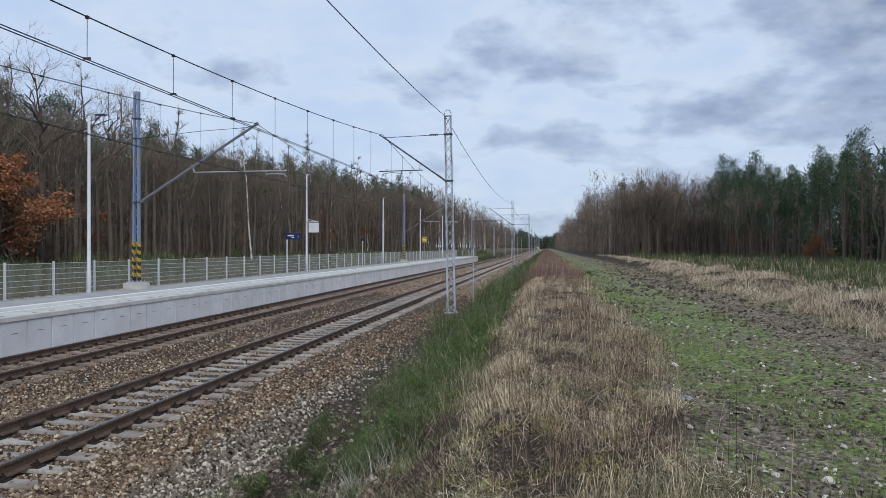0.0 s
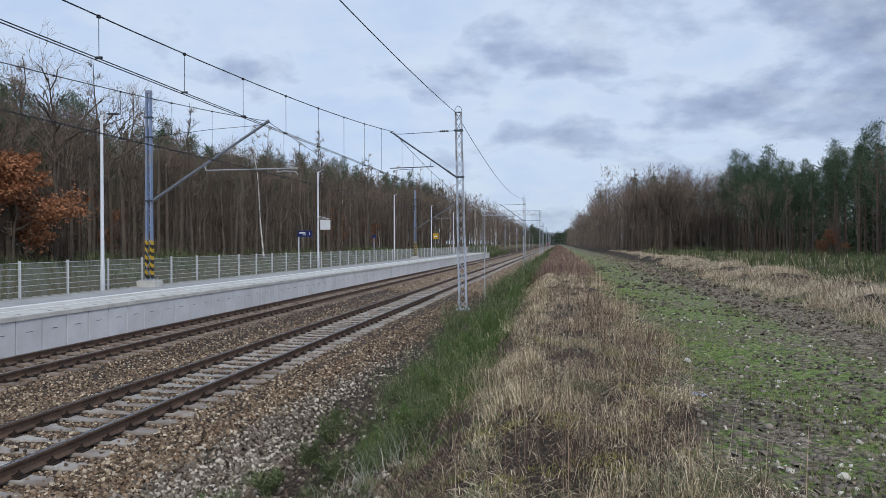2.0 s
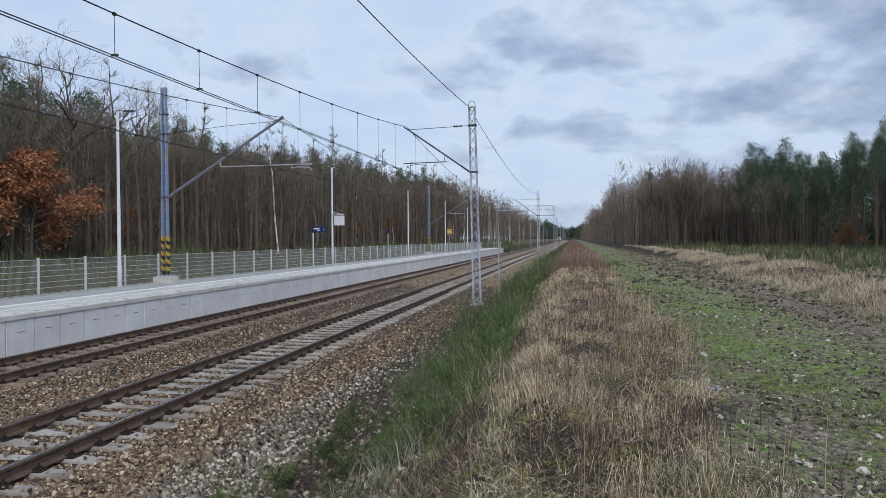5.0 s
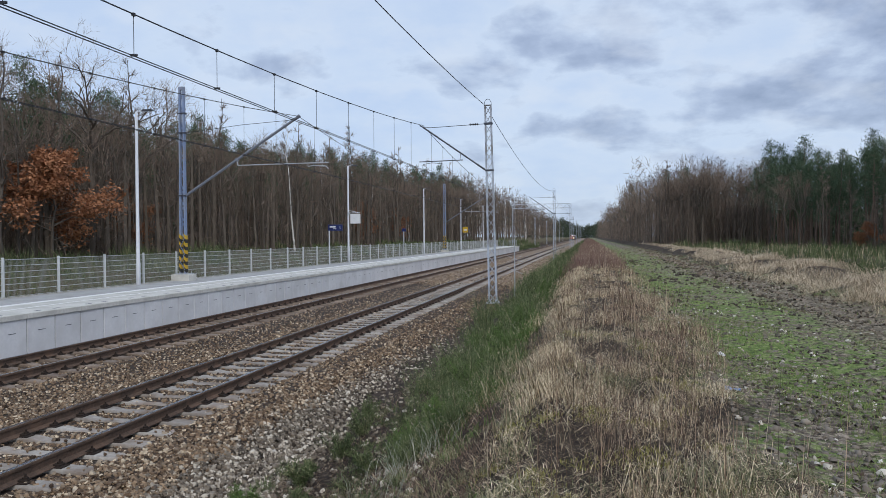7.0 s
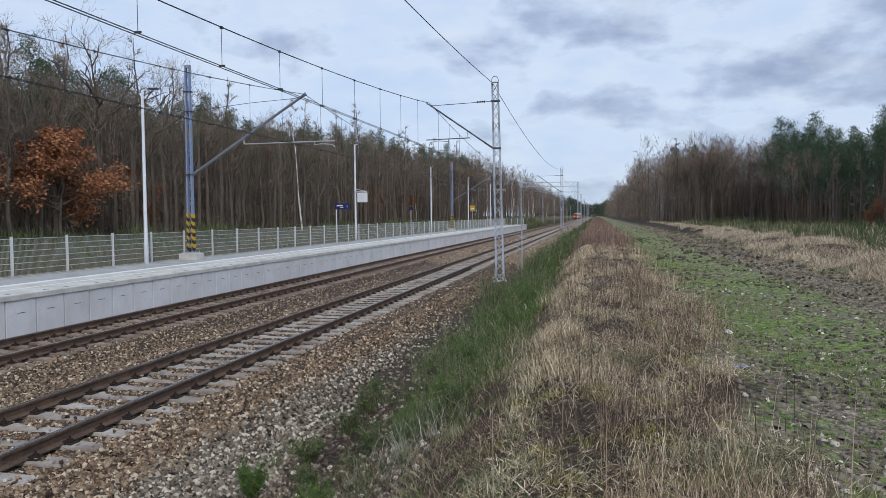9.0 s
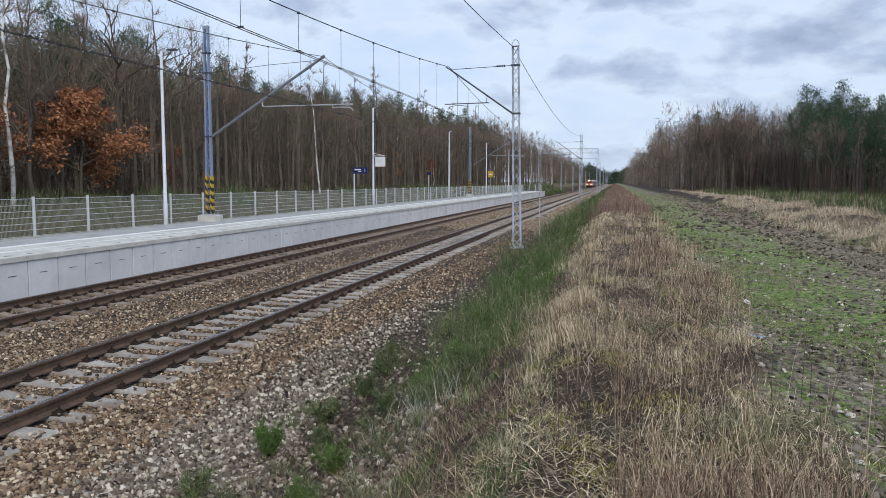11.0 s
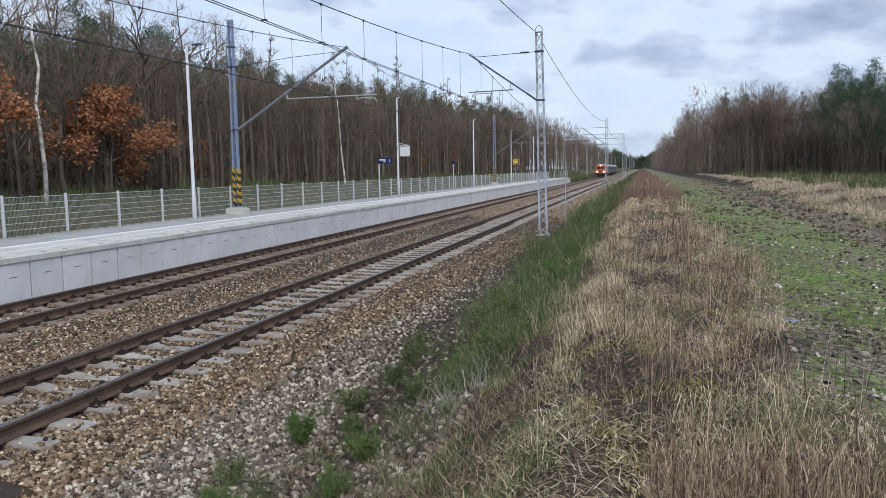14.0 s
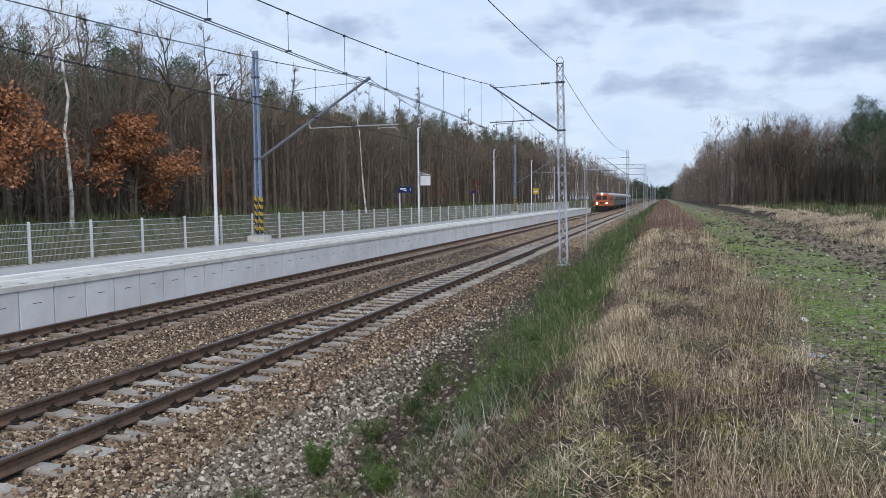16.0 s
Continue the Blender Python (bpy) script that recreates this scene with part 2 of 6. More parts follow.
M["needle"] = island_ramp("pine_needle", [(0.0, (0.035, 0.062, 0.036)), (0.5, (0.07, 0.11, 0.062)), (0.9, (0.11, 0.158, 0.09)), (1.0, (0.15, 0.18, 0.105))], pscale=0.35)
M["leaf_brown"] = island_ramp("withered_oak_leaf", [(0.0, (0.13, 0.055, 0.03)), (0.5, (0.32, 0.135, 0.065)), (1.0, (0.55, 0.28, 0.15))])
M["bark"] = mat("grey_brown_bark", (0.15, 0.125, 0.10), (0.085, 0.07, 0.056), 0.95, 0, 7, 0.6, objrand=0.3, stretch=(1, 1, 0.25))
M["pine_bark"] = mat("pine_bark", (0.18, 0.125, 0.095), (0.10, 0.072, 0.058), 0.95, 0, 6, 0.6, objrand=0.25, stretch=(1, 1, 0.3))
M["birch_bark"] = mat("birch_bark", (0.78, 0.76, 0.72), (0.64, 0.62, 0.58), 0.8, 0, 5, 0.2, c3=(0.16, 0.15, 0.14), stretch=(1, 1, 3))
M["twig"] = island_ramp("bare_twig", [(0.0, (0.11, 0.08, 0.062)), (0.5, (0.195, 0.147, 0.115)), (1.0, (0.32, 0.25, 0.20))], pscale=0.3)
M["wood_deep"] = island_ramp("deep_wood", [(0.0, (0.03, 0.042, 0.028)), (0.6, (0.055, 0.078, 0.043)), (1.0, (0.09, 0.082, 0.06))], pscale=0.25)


# ---- mesh tools ----
class Build:
    """Collects vertices and faces of one mesh."""

    def __init__(self):
        self.v, self.f, self.m = [], [], []

    def add(self, vs, fs, mi=0):
        o = len(self.v)
        self.v.extend(vs)
        self.f.extend([tuple(i + o for i in f) for f in fs])
        self.m.extend([mi] * len(fs))
        return self

    def box(self, x0, x1, y0, y1, z0, z1, mi=0, c=0.0):
        """A box; c chamfers its upright and top edges."""
        if c <= 0:
            vs = [(x0, y0, z0), (x1, y0, z0), (x1, y1, z0), (x0, y1, z0), (x0, y0, z1), (x1, y0, z1), (x1, y1, z1), (x0, y1, z1)]
            return self.add(vs, [(0, 3, 2, 1), (4, 5, 6, 7), (0, 1, 5, 4), (1, 2, 6, 5), (2, 3, 7, 6), (3, 0, 4, 7)], mi)
        ring = lambda e, z: [(x0 + e + c, y0 + e, z), (x1 - e - c, y0 + e, z), (x1 - e, y0 + e + c, z), (x1 - e, y1 - e - c, z), (x1 - e - c, y1 - e, z), (x0 + e + c, y1 - e, z), (x0 + e, y1 - e - c, z), (x0 + e, y0 + e + c, z)]
        vs = ring(0, z0) + ring(0, z1 - c) + ring(c, z1)
        fs = [tuple(range(7, -1, -1)), tuple(range(16, 24))]
        for k in (0, 8):
            fs += [(k + i, k + (i + 1) % 8, k + 8 + (i + 1) % 8, k + 8 + i) for i in range(8)]
        return self.add(vs, fs, mi)

    def tube(self, pts, rs, n=6, mi=0, cap=True):
        """A round bar along pts with radii rs."""
        pts = [Vector(p) for p in pts]
        if isinstance(rs, (int, float)):
            rs = [rs] * len(pts)
        vs, fs = [], []
        for i, p in enumerate(pts):
            d = (pts[min(i + 1, len(pts) - 1)] - pts[max(i - 1, 0)]).normalized()
            a = d.cross(Vector((0.31, 0.17, 0.93)) if abs(d.z) < 0.9 else Vector((1, 0.1, 0))).normalized()
            b = d.cross(a)
            for k in range(n):
                t = 2 * math.pi * k / n
                vs.append(tuple(p + (a * math.cos(t) + b * math.sin(t)) * rs[i]))
        for i in range(len(pts) - 1):
            for k in range(n):
                fs.append((i * n + k, i * n + (k + 1) % n, (i + 1) * n + (k + 1) % n, (i + 1) * n + k))
        if cap:
            fs.append(tuple(range(n - 1, -1, -1)))
            fs.append(tuple((len(pts) - 1) * n + k for k in range(n)))
        return self.add(vs, fs, mi)

    def bar(self, p, q, w, h=None, mi=0):
        """A square bar from p to q."""
        p, q = Vector(p), Vector(q)
        h = h or w
        d = (q - p).normalized()
        a = d.cross(Vector((0, 0, 1)) if abs(d.z) < 0.95 else Vector((0, 1, 0))).normalized()
        b = d.cross(a)
        vs = [tuple(e + a * (sx * w / 2) + b * (sy * h / 2)) for e in (p, q) for sx, sy in ((-1, -1), (1, -1), (1, 1), (-1, 1))]
        return self.add(vs, [(0, 1, 2, 3), (7, 6, 5, 4), (0, 4, 5, 1), (1, 5, 6, 2), (2, 6, 7, 3), (3, 7, 4, 0)], mi)

    def extrude_y(self, prof, y0, y1, mi=0):
        """A closed x-z outline drawn along y."""
        n = len(prof)
        vs = [(x, y0, z) for x, z in prof] + [(x, y1, z) for x, z in prof]
        fs = [tuple(range(n)), tuple(range(2 * n - 1, n - 1, -1))] + [(i, n + i, n + (i + 1) % n, (i + 1) % n) for i in range(n)]
        return self.add(vs, fs, mi)

    def mesh(self, name, *mats, smooth=False):
        me = bpy.data.meshes.new(name)
        me.from_pydata(self.v, [], self.f)
        for m in mats:
            me.materials.append(m)
        if len(mats) > 1:
            me.polygons.foreach_set("material_index", self.m)
        if smooth:
            me.polygons.foreach_set("use_smooth", [True] * len(me.polygons))
        me.update()
        return me


def thing(name, m, label, category, group="", kind=""):
    ob = new(name)
    ob.empty_display_size = 0.1
    ob.matrix_world = m
    return tagged(ob, label, category, group, kind)


def part(name, b, mats, parent=None, label="", m=None, smooth=False):
    me = b if isinstance(b, bpy.types.Mesh) else b.mesh(name, *(mats if isinstance(mats, (list, tuple)) else [mats]), smooth=smooth)
    ob = new(name, me)
    if parent is not None:
        ob.parent = parent
    if m is not None:
        ob.matrix_basis = m
    return tagged(ob, label)


def array_mesh(name, verts, counts_faces, material, smooth=False):
    """A mesh from numpy arrays: verts (n,3) and a list of face index arrays (k, sides)."""
    me = bpy.data.meshes.new(name)
    me.vertices.add(len(verts))
    me.vertices.foreach_set("co", np.ascontiguousarray(verts, dtype=np.float32).ravel())
    loops = np.concatenate([f.ravel() for f in counts_faces]).astype(np.int32)
    sizes = np.concatenate([np.full(len(f), f.shape[1]) for f in counts_faces]).astype(np.int32)
    me.loops.add(len(loops))
    me.loops.foreach_set("vertex_index", loops)
    me.polygons.add(len(sizes))
    me.polygons.foreach_set("loop_start", np.concatenate([[0], np.cumsum(sizes)[:-1]]).astype(np.int32))
    me.polygons.foreach_set("loop_total", sizes)
    me.materials.append(material)
    me.update(calc_edges=True)
    return me


rng = np.random.default_rng(7)

# ---- ground: one sheet from the wood floor over the line and the bank to the field track ----
GX = [-3000, -60, -20, -15, -12.4, -11.2, -10.75, -10.6, -6.5, 2.6, 3.4, 4.3, 5.2, 6.2, 6.9, 8.6, 9.2, 11, 13.5, 14.4, 15.4, 16.8, 18.5, 40, 3000]
GZ = [2.2, 2.2, 2.0, 1.65, 0.95, 0.78, 0.76, -0.7, -0.7, -0.66, -0.72, -0.62, -0.15, 0.55, 0.95, 1.0, 0.90, 0.86, 0.88, 0.98, 1.22, 1.2, 1.0, 0.85, 0.85]


def ground_z(x, y):
    """Height of the ground; works on arrays."""
    x, y = np.asarray(x, float), np.asarray(y, float)
    z = np.interp(x, GX, GZ)
    amp = np.where(x > 2.6, 0.045, np.where(x < -12, 0.07, 0.0))
    berm = np.interp(x, [14.2, 15.2, 17, 19], [0, 1, 1, 0])
    z = z + berm * 0.13 * (np.sin(y * 0.62 + x * 0.9) + 0.7 * np.sin(y * 1.37 - x * 1.3) + 0.5 * np.sin(y * 0.23))
    return z + amp * (np.sin(x * 1.7 + 0.6 * np.sin(y * 0.9)) * np.cos(y * 0.8 + x * 0.4) + 0.5 * np.sin(x * 4.1 + y * 2.3))


def make_ground():
    xs = np.concatenate([[-3000, -800, -250, -120, -80], np.arange(-60, -12, 2.0), np.arange(-12, -10, 0.2), np.arange(-10, 2, 1.5), np.arange(2, 19, 0.25), np.arange(19, 60, 2.5), [70, 100, 250, 800, 3000]])
    ys = [-600, -200, -80]
    y = -30.0
    while y < 3000:
        ys.append(y)
        y += 3.0 if y < 1 else max(0.3, y * 0.025)
    ys = np.array(ys + [3500.0])
    X, Y = np.meshgrid(xs, ys)
    Z = ground_z(X, Y)
    n, k = X.shape
    i = (np.arange(n - 1)[:, None] * k + np.arange(k - 1)[None, :]).ravel()
    faces = np.stack([i, i + 1, i + k + 1, i + k], 1)
    # zones by distance from the line: wood litter, trackside soil, turf, field track, field
    m = bpy.data.materials.new("ground_cover")
    m.use_nodes = True
    nt, ln = m.node_tree.nodes, m.node_tree.links
    b = nt["Principled BSDF"]
    b.inputs["Roughness"].default_value = 0.95
    b.inputs["Specular IOR Level"].default_value = 0.2
    geo = nt.new("ShaderNodeNewGeometry")
    sp = nt.new("ShaderNodeSeparateXYZ")
    ln.new(geo.outputs["Position"], sp.inputs[0])

    def noise(scale, detail=6, rough=0.6):
        n = nt.new("ShaderNodeTexNoise")
        n.inputs["Scale"].default_value, n.inputs["Detail"].default_value, n.inputs["Roughness"].default_value = scale, detail, rough
        ln.new(geo.outputs["Position"], n.inputs["Vector"])
        return n.outputs[0]

    def calc(op, a, c):
        n = nt.new("ShaderNodeMath")
        n.operation = op
        for s, v in enumerate((a, c)):
            if isinstance(v, (int, float)):
                n.inputs[s].default_value = v
            else:
                ln.new(v, n.inputs[s])
        return n.outputs[0]

    def ramp(fac, stops):
        n = nt.new("ShaderNodeValToRGB")
        el = n.color_ramp.elements
        while len(el) < len(stops):
            el.new(0.5)
        for e, (p, c) in zip(el, stops):
            e.position, e.color = p, (*c, 1)
        ln.new(fac, n.inputs[0])
        return n.outputs[0]

    def mixc(fac, a, c):
        n = nt.new("ShaderNodeMixRGB")
        ln.new(fac, n.inputs[0])
        ln.new(a, n.inputs[1])
        ln.new(c, n.inputs[2])
        return n.outputs[0]

    wob = calc("MULTIPLY", calc("SUBTRACT", noise(0.7), 0.5), 2.2)
    x = calc("ADD", sp.outputs[0], wob)
    fine, mid = noise(11.0, 10, 0.78), noise(3.0)
    litter = ramp(fine, [(0.3, (0.075, 0.055, 0.035)), (0.5, (0.12, 0.10, 0.055)), (0.7, (0.16, 0.13, 0.08))])
    soil = ramp(fine, [(0.35, (0.02, 0.015, 0.013)), (0.5, (0.05, 0.038, 0.031)), (0.66, (0.15, 0.12, 0.095))])
    turf = ramp(fine, [(0.3, (0.018, 0.013, 0.01)), (0.5, (0.048, 0.036, 0.027)), (0.7, (0.14, 0.105, 0.072))])
    mud = ramp(fine, [(0.36, (0.022, 0.018, 0.015)), (0.5, (0.18, 0.145, 0.112)), (0.64, (0.52, 0.435, 0.345))])
    green = ramp(fine, [(0.36, (0.022, 0.034, 0.012)), (0.5, (0.155, 0.225, 0.06)), (0.64, (0.36, 0.40, 0.16))])
    patch = ramp(calc("ADD", calc("MULTIPLY", mid, 0.35), calc("ADD", calc("MULTIPLY", noise(0.55), 0.3), calc("MULTIPLY", noise(9.0), 0.35))), [(0.45, (0, 0, 0)), (0.53, (1, 1, 1))])
    # wheel ruts stay bare
    def zone(a, c, lo=0.0, hi=1.0):
        n = nt.new("ShaderNodeMapRange")
        n.inputs["From Min"].default_value, n.inputs["From Max"].default_value = a, c
        n.inputs["To Min"].default_value, n.inputs["To Max"].default_value = lo, hi
        ln.new(x, n.inputs["Value"])
        return n.outputs[0]
    rut = calc("MULTIPLY", zone(11.7, 12.4), zone(13.6, 14.2, 1.0, 0.0))
    lane = mixc(calc("MULTIPLY", patch, calc("SUBTRACT", 1.0, calc("MULTIPLY", rut, 0.9))), mud, green)
    c = mixc(zone(-10.9, -10.6), litter, soil)
    c = mixc(zone(5.6, 6.6), c, turf)
    c = mixc(zone(8.5, 9.0), c, lane)
    c = mixc(zone(13.8, 14.8), c, turf)
    c = mixc(zone(30, 38), c, litter)
    ln.new(c, b.inputs["Base Color"])
    bp = nt.new("ShaderNodeBump")
    bp.inputs["Strength"].default_value, bp.inputs["Distance"].default_value = 0.9, 0.05
    ln.new(noise(14.0, 8, 0.7), bp.inputs["Height"])
    ln.new(bp.outputs[0], b.inputs["Normal"])
    me = array_mesh("ground", np.stack([X.ravel(), Y.ravel(), Z.ravel()], 1), [faces], m)
    me.polygons.foreach_set("use_smooth", [True] * len(me.polygons))
    tagged(new("ground", me), "uneven ground of soil, dry turf and a muddy grassed field track", "ground", kind="structure")


make_ground()

# ---- ballast, tracks ----
TRACK_A, TRACK_B = 0.0, -4.76
Y_END = 1500.0
BED = [(-6.36, -0.75), (-6.36, -0.30), (-6.1, -0.25), (-3.3, -0.225), (-2.7, -0.31), (-2.1, -0.31), (-1.55, -0.225), (1.6, -0.225), (1.95, -0.27), (2.75, -0.62), (3.1, -0.75)]


def bed_z(x):
    return np.interp(x, [p[0] for p in BED[1:]] + [4.5], [p[1] for p in BED[1:]] + [-0.72])


def make_bed():
    b = Build()
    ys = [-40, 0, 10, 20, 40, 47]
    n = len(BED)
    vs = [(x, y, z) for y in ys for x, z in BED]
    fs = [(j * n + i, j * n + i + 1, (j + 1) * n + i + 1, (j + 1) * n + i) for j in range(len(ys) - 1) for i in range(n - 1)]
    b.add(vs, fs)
    # near sheet, painted dark so gaps between the stones look shaded
    tagged(part("ballast_bed", b, M["bed"]), "brown crushed-stone ballast bed under both tracks, darkened like the shade between its stones", "ballast", kind="structure")
    b = Build()
    ys = [47, 80, 160, 400, Y_END]
    b.add([(x, y, z + (0.015 if 0 < i < n - 1 else 0)) for y in ys for i, (x, z) in enumerate(BED)], [(j * n + i, j * n + i + 1, (j + 1) * n + i + 1, (j + 1) * n + i) for j in range(len(ys) - 1) for i in range(n - 1)])
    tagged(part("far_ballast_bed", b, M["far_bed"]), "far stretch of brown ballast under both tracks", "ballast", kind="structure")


make_bed()


def rail_profile(x):
    half = [(0.075, -0.172), (0.075, -0.160), (0.035, -0.146), (0.010, -0.132), (0.009, -0.052), (0.034, -0.040), (0.036, -0.012), (0.028, -0.003)]
    return [(x + a, z) for a, z in half] + [(x - a, z) for a, z in reversed(half)]


def sleeper_mesh(material):
    """A pre-stressed sleeper: broad ends, waisted middle, battered sides."""
    b = Build()
    st = [(-1.3, 0.10, 0.15, -0.205), (-1.26, 0.115, 0.15, -0.186), (-0.95, 0.11, 0.15, -0.176), (-0.5, 0.105, 0.145, -0.176), (-0.32, 0.09, 0.125, -0.205), (0.32, 0.09, 0.125, -0.205), (0.5, 0.105, 0.145, -0.176), (0.95, 0.11, 0.15, -0.176), (1.26, 0.115, 0.15, -0.186), (1.3, 0.10, 0.15, -0.205)]
    vs, fs = [], []
    for x, t, w, z in st:
        vs += [(x, -w, -0.36), (x, -t - 0.012, z - 0.02), (x, -t, z), (x, t, z), (x, t + 0.012, z - 0.02), (x, w, -0.36)]
    for i in range(len(st) - 1):
        for k in range(5):
            fs.append((i * 6 + k, i * 6 + k + 1, i * 6 + 7 + k, i * 6 + 6 + k))
    fs += [tuple(range(6)), tuple((len(st) - 1) * 6 + k for k in range(5, -1, -1))]
    return b.add(vs, fs).mesh("sleeper", material)


def clip_mesh():
    """A rail fastening: base plate, clamp plate, bolt and nut with its spring ring."""
    b = Build()
    b.box(-0.06, 0.075, -0.085, 0.085, -0.176, -0.160, c=0.004)
    b.box(-0.075, 0.03, -0.055, 0.055, -0.160, -0.135, c=0.008)
    b.tube([(-0.005, 0, -0.14), (-0.005, 0, -0.112)], 0.034, 6)
    b.tube([(-0.005, 0, -0.112), (-0.005, 0, -0.078)], 0.013, 6)
    return b.mesh("rail_clip", M["clip"])


def make_track(xc, first, label, full):
    t = thing("railway_track", pose(xc, 0, 0), label, "track", kind="structure")
    for s in (-1, 1):
        r = part("rail", Build().extrude_y(rail_profile(s * 0.7525), -40, Y_END), M["rail_side"], t, "rusty-sided steel rail", smooth=False)
        run = Build().box(s * 0.7525 - 0.031, s * 0.7525 + 0.031, -40, Y_END, -0.006, 0.0015)
        part("running_surface", run, M["rail_top"], r, "shiny worn rail head")
    concrete = M["sleeper"] if full else M["sleeper_brown"]
    sm = sleeper_mesh(concrete)
    cm = bpy.data.meshes.get("rail_clip") or clip_mesh()
    for k in range(-8, 284):
        y = first + 0.6 * k
        r = random.Random(k * 7 + full)
        ob = part("sleeper", sm, None, t, m=pose(r.uniform(-0.012, 0.012), y + r.uniform(-0.012, 0.012), r.uniform(-0.006, 0.004), 0, 0, r.uniform(-0.4, 0.4)))
        if -2 < k < (52 if full else 42):
            for x, rz in ((-0.7525 - 0.115, 180), (-0.7525 + 0.115, 0), (0.7525 - 0.115, 180), (0.7525 + 0.115, 0)):
                part("rail_clip", cm, None, ob, m=pose(x, 0, 0, 0, 0, rz))
    b = Build()
    y = first + 0.6 * 284
    while y < 420:
        b.box(-1.3, 1.3, y - 0.12, y + 0.12, -0.3, -0.18)
        y += 0.6
    tagged(part("far_sleepers", b, concrete, t), "far row of concrete sleepers", kind="stuff")
    return t


make_track(TRACK_A, 8.147, "main-line track with pale concrete sleepers and rusty rails", 1)
make_track(TRACK_B, 8.35, "second track beside the platform with brown-stained sleepers", 0)


def stones(name, pts, size, material, label, seed, flat=0.75, kind="stuff"):
    """Broken stones: jittered, turned boxes, one at each point."""
    g = np.random.default_rng(seed)
    n = len(pts)
    c = np.array([(-1, -1, -1), (1, -1, -1), (1, 1, -1), (-1, 1, -1), (-1, -1, 1), (1, -1, 1), (1, 1, 1), (-1, 1, 1)], float)
    v = c[None] * g.uniform(0.3, 1.05, (n, 8, 3))
    s = size * g.uniform(0.5, 1.6, (n, 1)) * np.stack([g.uniform(0.7, 1.3, n), g.uniform(0.7, 1.3, n), np.full(n, flat)], 1)
    v = v * s[:, None, :]
    # random turns
    q = g.normal(size=(n, 4)) * np.array([1.6, 0.5, 0.5, 1.6])
    q /= np.linalg.norm(q, axis=1, keepdims=True)
    w, x, y, z = q.T
    R = np.stack([1 - 2 * (y * y + z * z), 2 * (x * y - z * w), 2 * (x * z + y * w), 2 * (x * y + z * w), 1 - 2 * (x * x + z * z), 2 * (y * z - x * w), 2 * (x * z - y * w), 2 * (y * z + x * w), 1 - 2 * (x * x + y * y)], 1).reshape(n, 3, 3)
    v = np.einsum("nij,nkj->nki", R, v) + pts[:, None, :]
    f = np.array([(4, 5, 6, 7), (0, 1, 5, 4), (1, 2, 6, 5), (2, 3, 7, 6), (3, 0, 4, 7)])
    F = (np.arange(n)[:, None, None] * 8 + f[None]).reshape(-1, 4)
    ob = new(name, array_mesh(name, v.reshape(-1, 3), [F], material))
    return tagged(ob, label, "stones", kind=kind)


def spread(n, x0, x1, y0, y1, power, seed):
    """n points over a strip, thinning out with distance along it."""
    g = np.random.default_rng(seed)
    u = g.random(n)
    e = 1 - power
    y = (y0 ** e + u * (y1 ** e - y0 ** e)) ** (1 / e)
    return g.uniform(x0, x1, n), y, g


def make_ballast():
    x, y, g = spread(98000, -6.3, 2.2, 5.5, 50, 1.85, 11)
    # keep the sleepers' tops and rails clear
    d = np.minimum(np.abs(x - TRACK_A), np.abs(x - TRACK_B))
    ph = np.where(np.abs(x - TRACK_A) < np.abs(x - TRACK_B), 8.147, 8.35)
    fr = np.abs((y - ph + 0.3) % 0.6 - 0.3)
    keep = ~((d < 1.28) & (fr < 0.125) & (g.random(len(x)) > 0.015 + 0.12 * (d > 1.15) + 0.08 * (d < 0.3))) & (np.abs(d - 0.7525) > 0.085)
    x, y = x[keep], y[keep]
    z = bed_z(x) + g.uniform(-0.02, 0.02, len(x)) + np.where(d[keep] < 1.28, np.where(fr[keep] < 0.125, 0.045, -0.012), 0.0)
    stones("ballast_stones", np.stack([x, y, z], 1), 0.0225, M["stone"], "rust-brown crushed stones between the rails", 12)
    x, y, g = spread(9500, -6.3, 2.7, 45, 110, 1.3, 111)
    d = np.minimum(np.abs(x - TRACK_A), np.abs(x - TRACK_B))
    keep = (np.abs(d - 0.7525) > 0.12) & ((d > 1.25) | (g.random(len(x)) < 0.3))
    x, y = x[keep], y[keep]
    stones("far_ballast", np.stack([x, y, bed_z(x) + 0.01], 1), 0.045, M["stone"], "brown crushed stones along the farther line", 112)
    x, y, g = spread(46000, 1.9, 4.3, 4.5, 50, 1.7, 13)
    edge = 2.8 + 0.75 * np.clip((14 - y) / 8, 0, 1) + g.normal(0, 0.22, len(x))
    keep = x < edge
    x, y = x[keep], y[keep]
    z = np.maximum(bed_z(x), ground_z(x, y)) + g.uniform(-0.01, 0.03, len(x))
    pale = (x + 0.12 * g.normal(size=len(x)) > 2.2 + 0.05 * np.clip(y - 12, 0, 30)) & (y < 24)
    stones("shoulder_ballast", np.stack([x, y, z], 1)[~pale], 0.0235, M["stone"], "brown crushed stones on the ballast slope", 15)
    x, y, z = x[pale], y[pale], z[pale]
    stones("shoulder_stones", np.stack([x, y, z], 1), 0.026, M["grey_stone"], "pale grey crushed stones on the ballast shoulder", 14)


make_ballast()

# ---- platform ----
PX, PTOP, PY0, PY1 = -6.37, 0.83, -20.0, 152.0


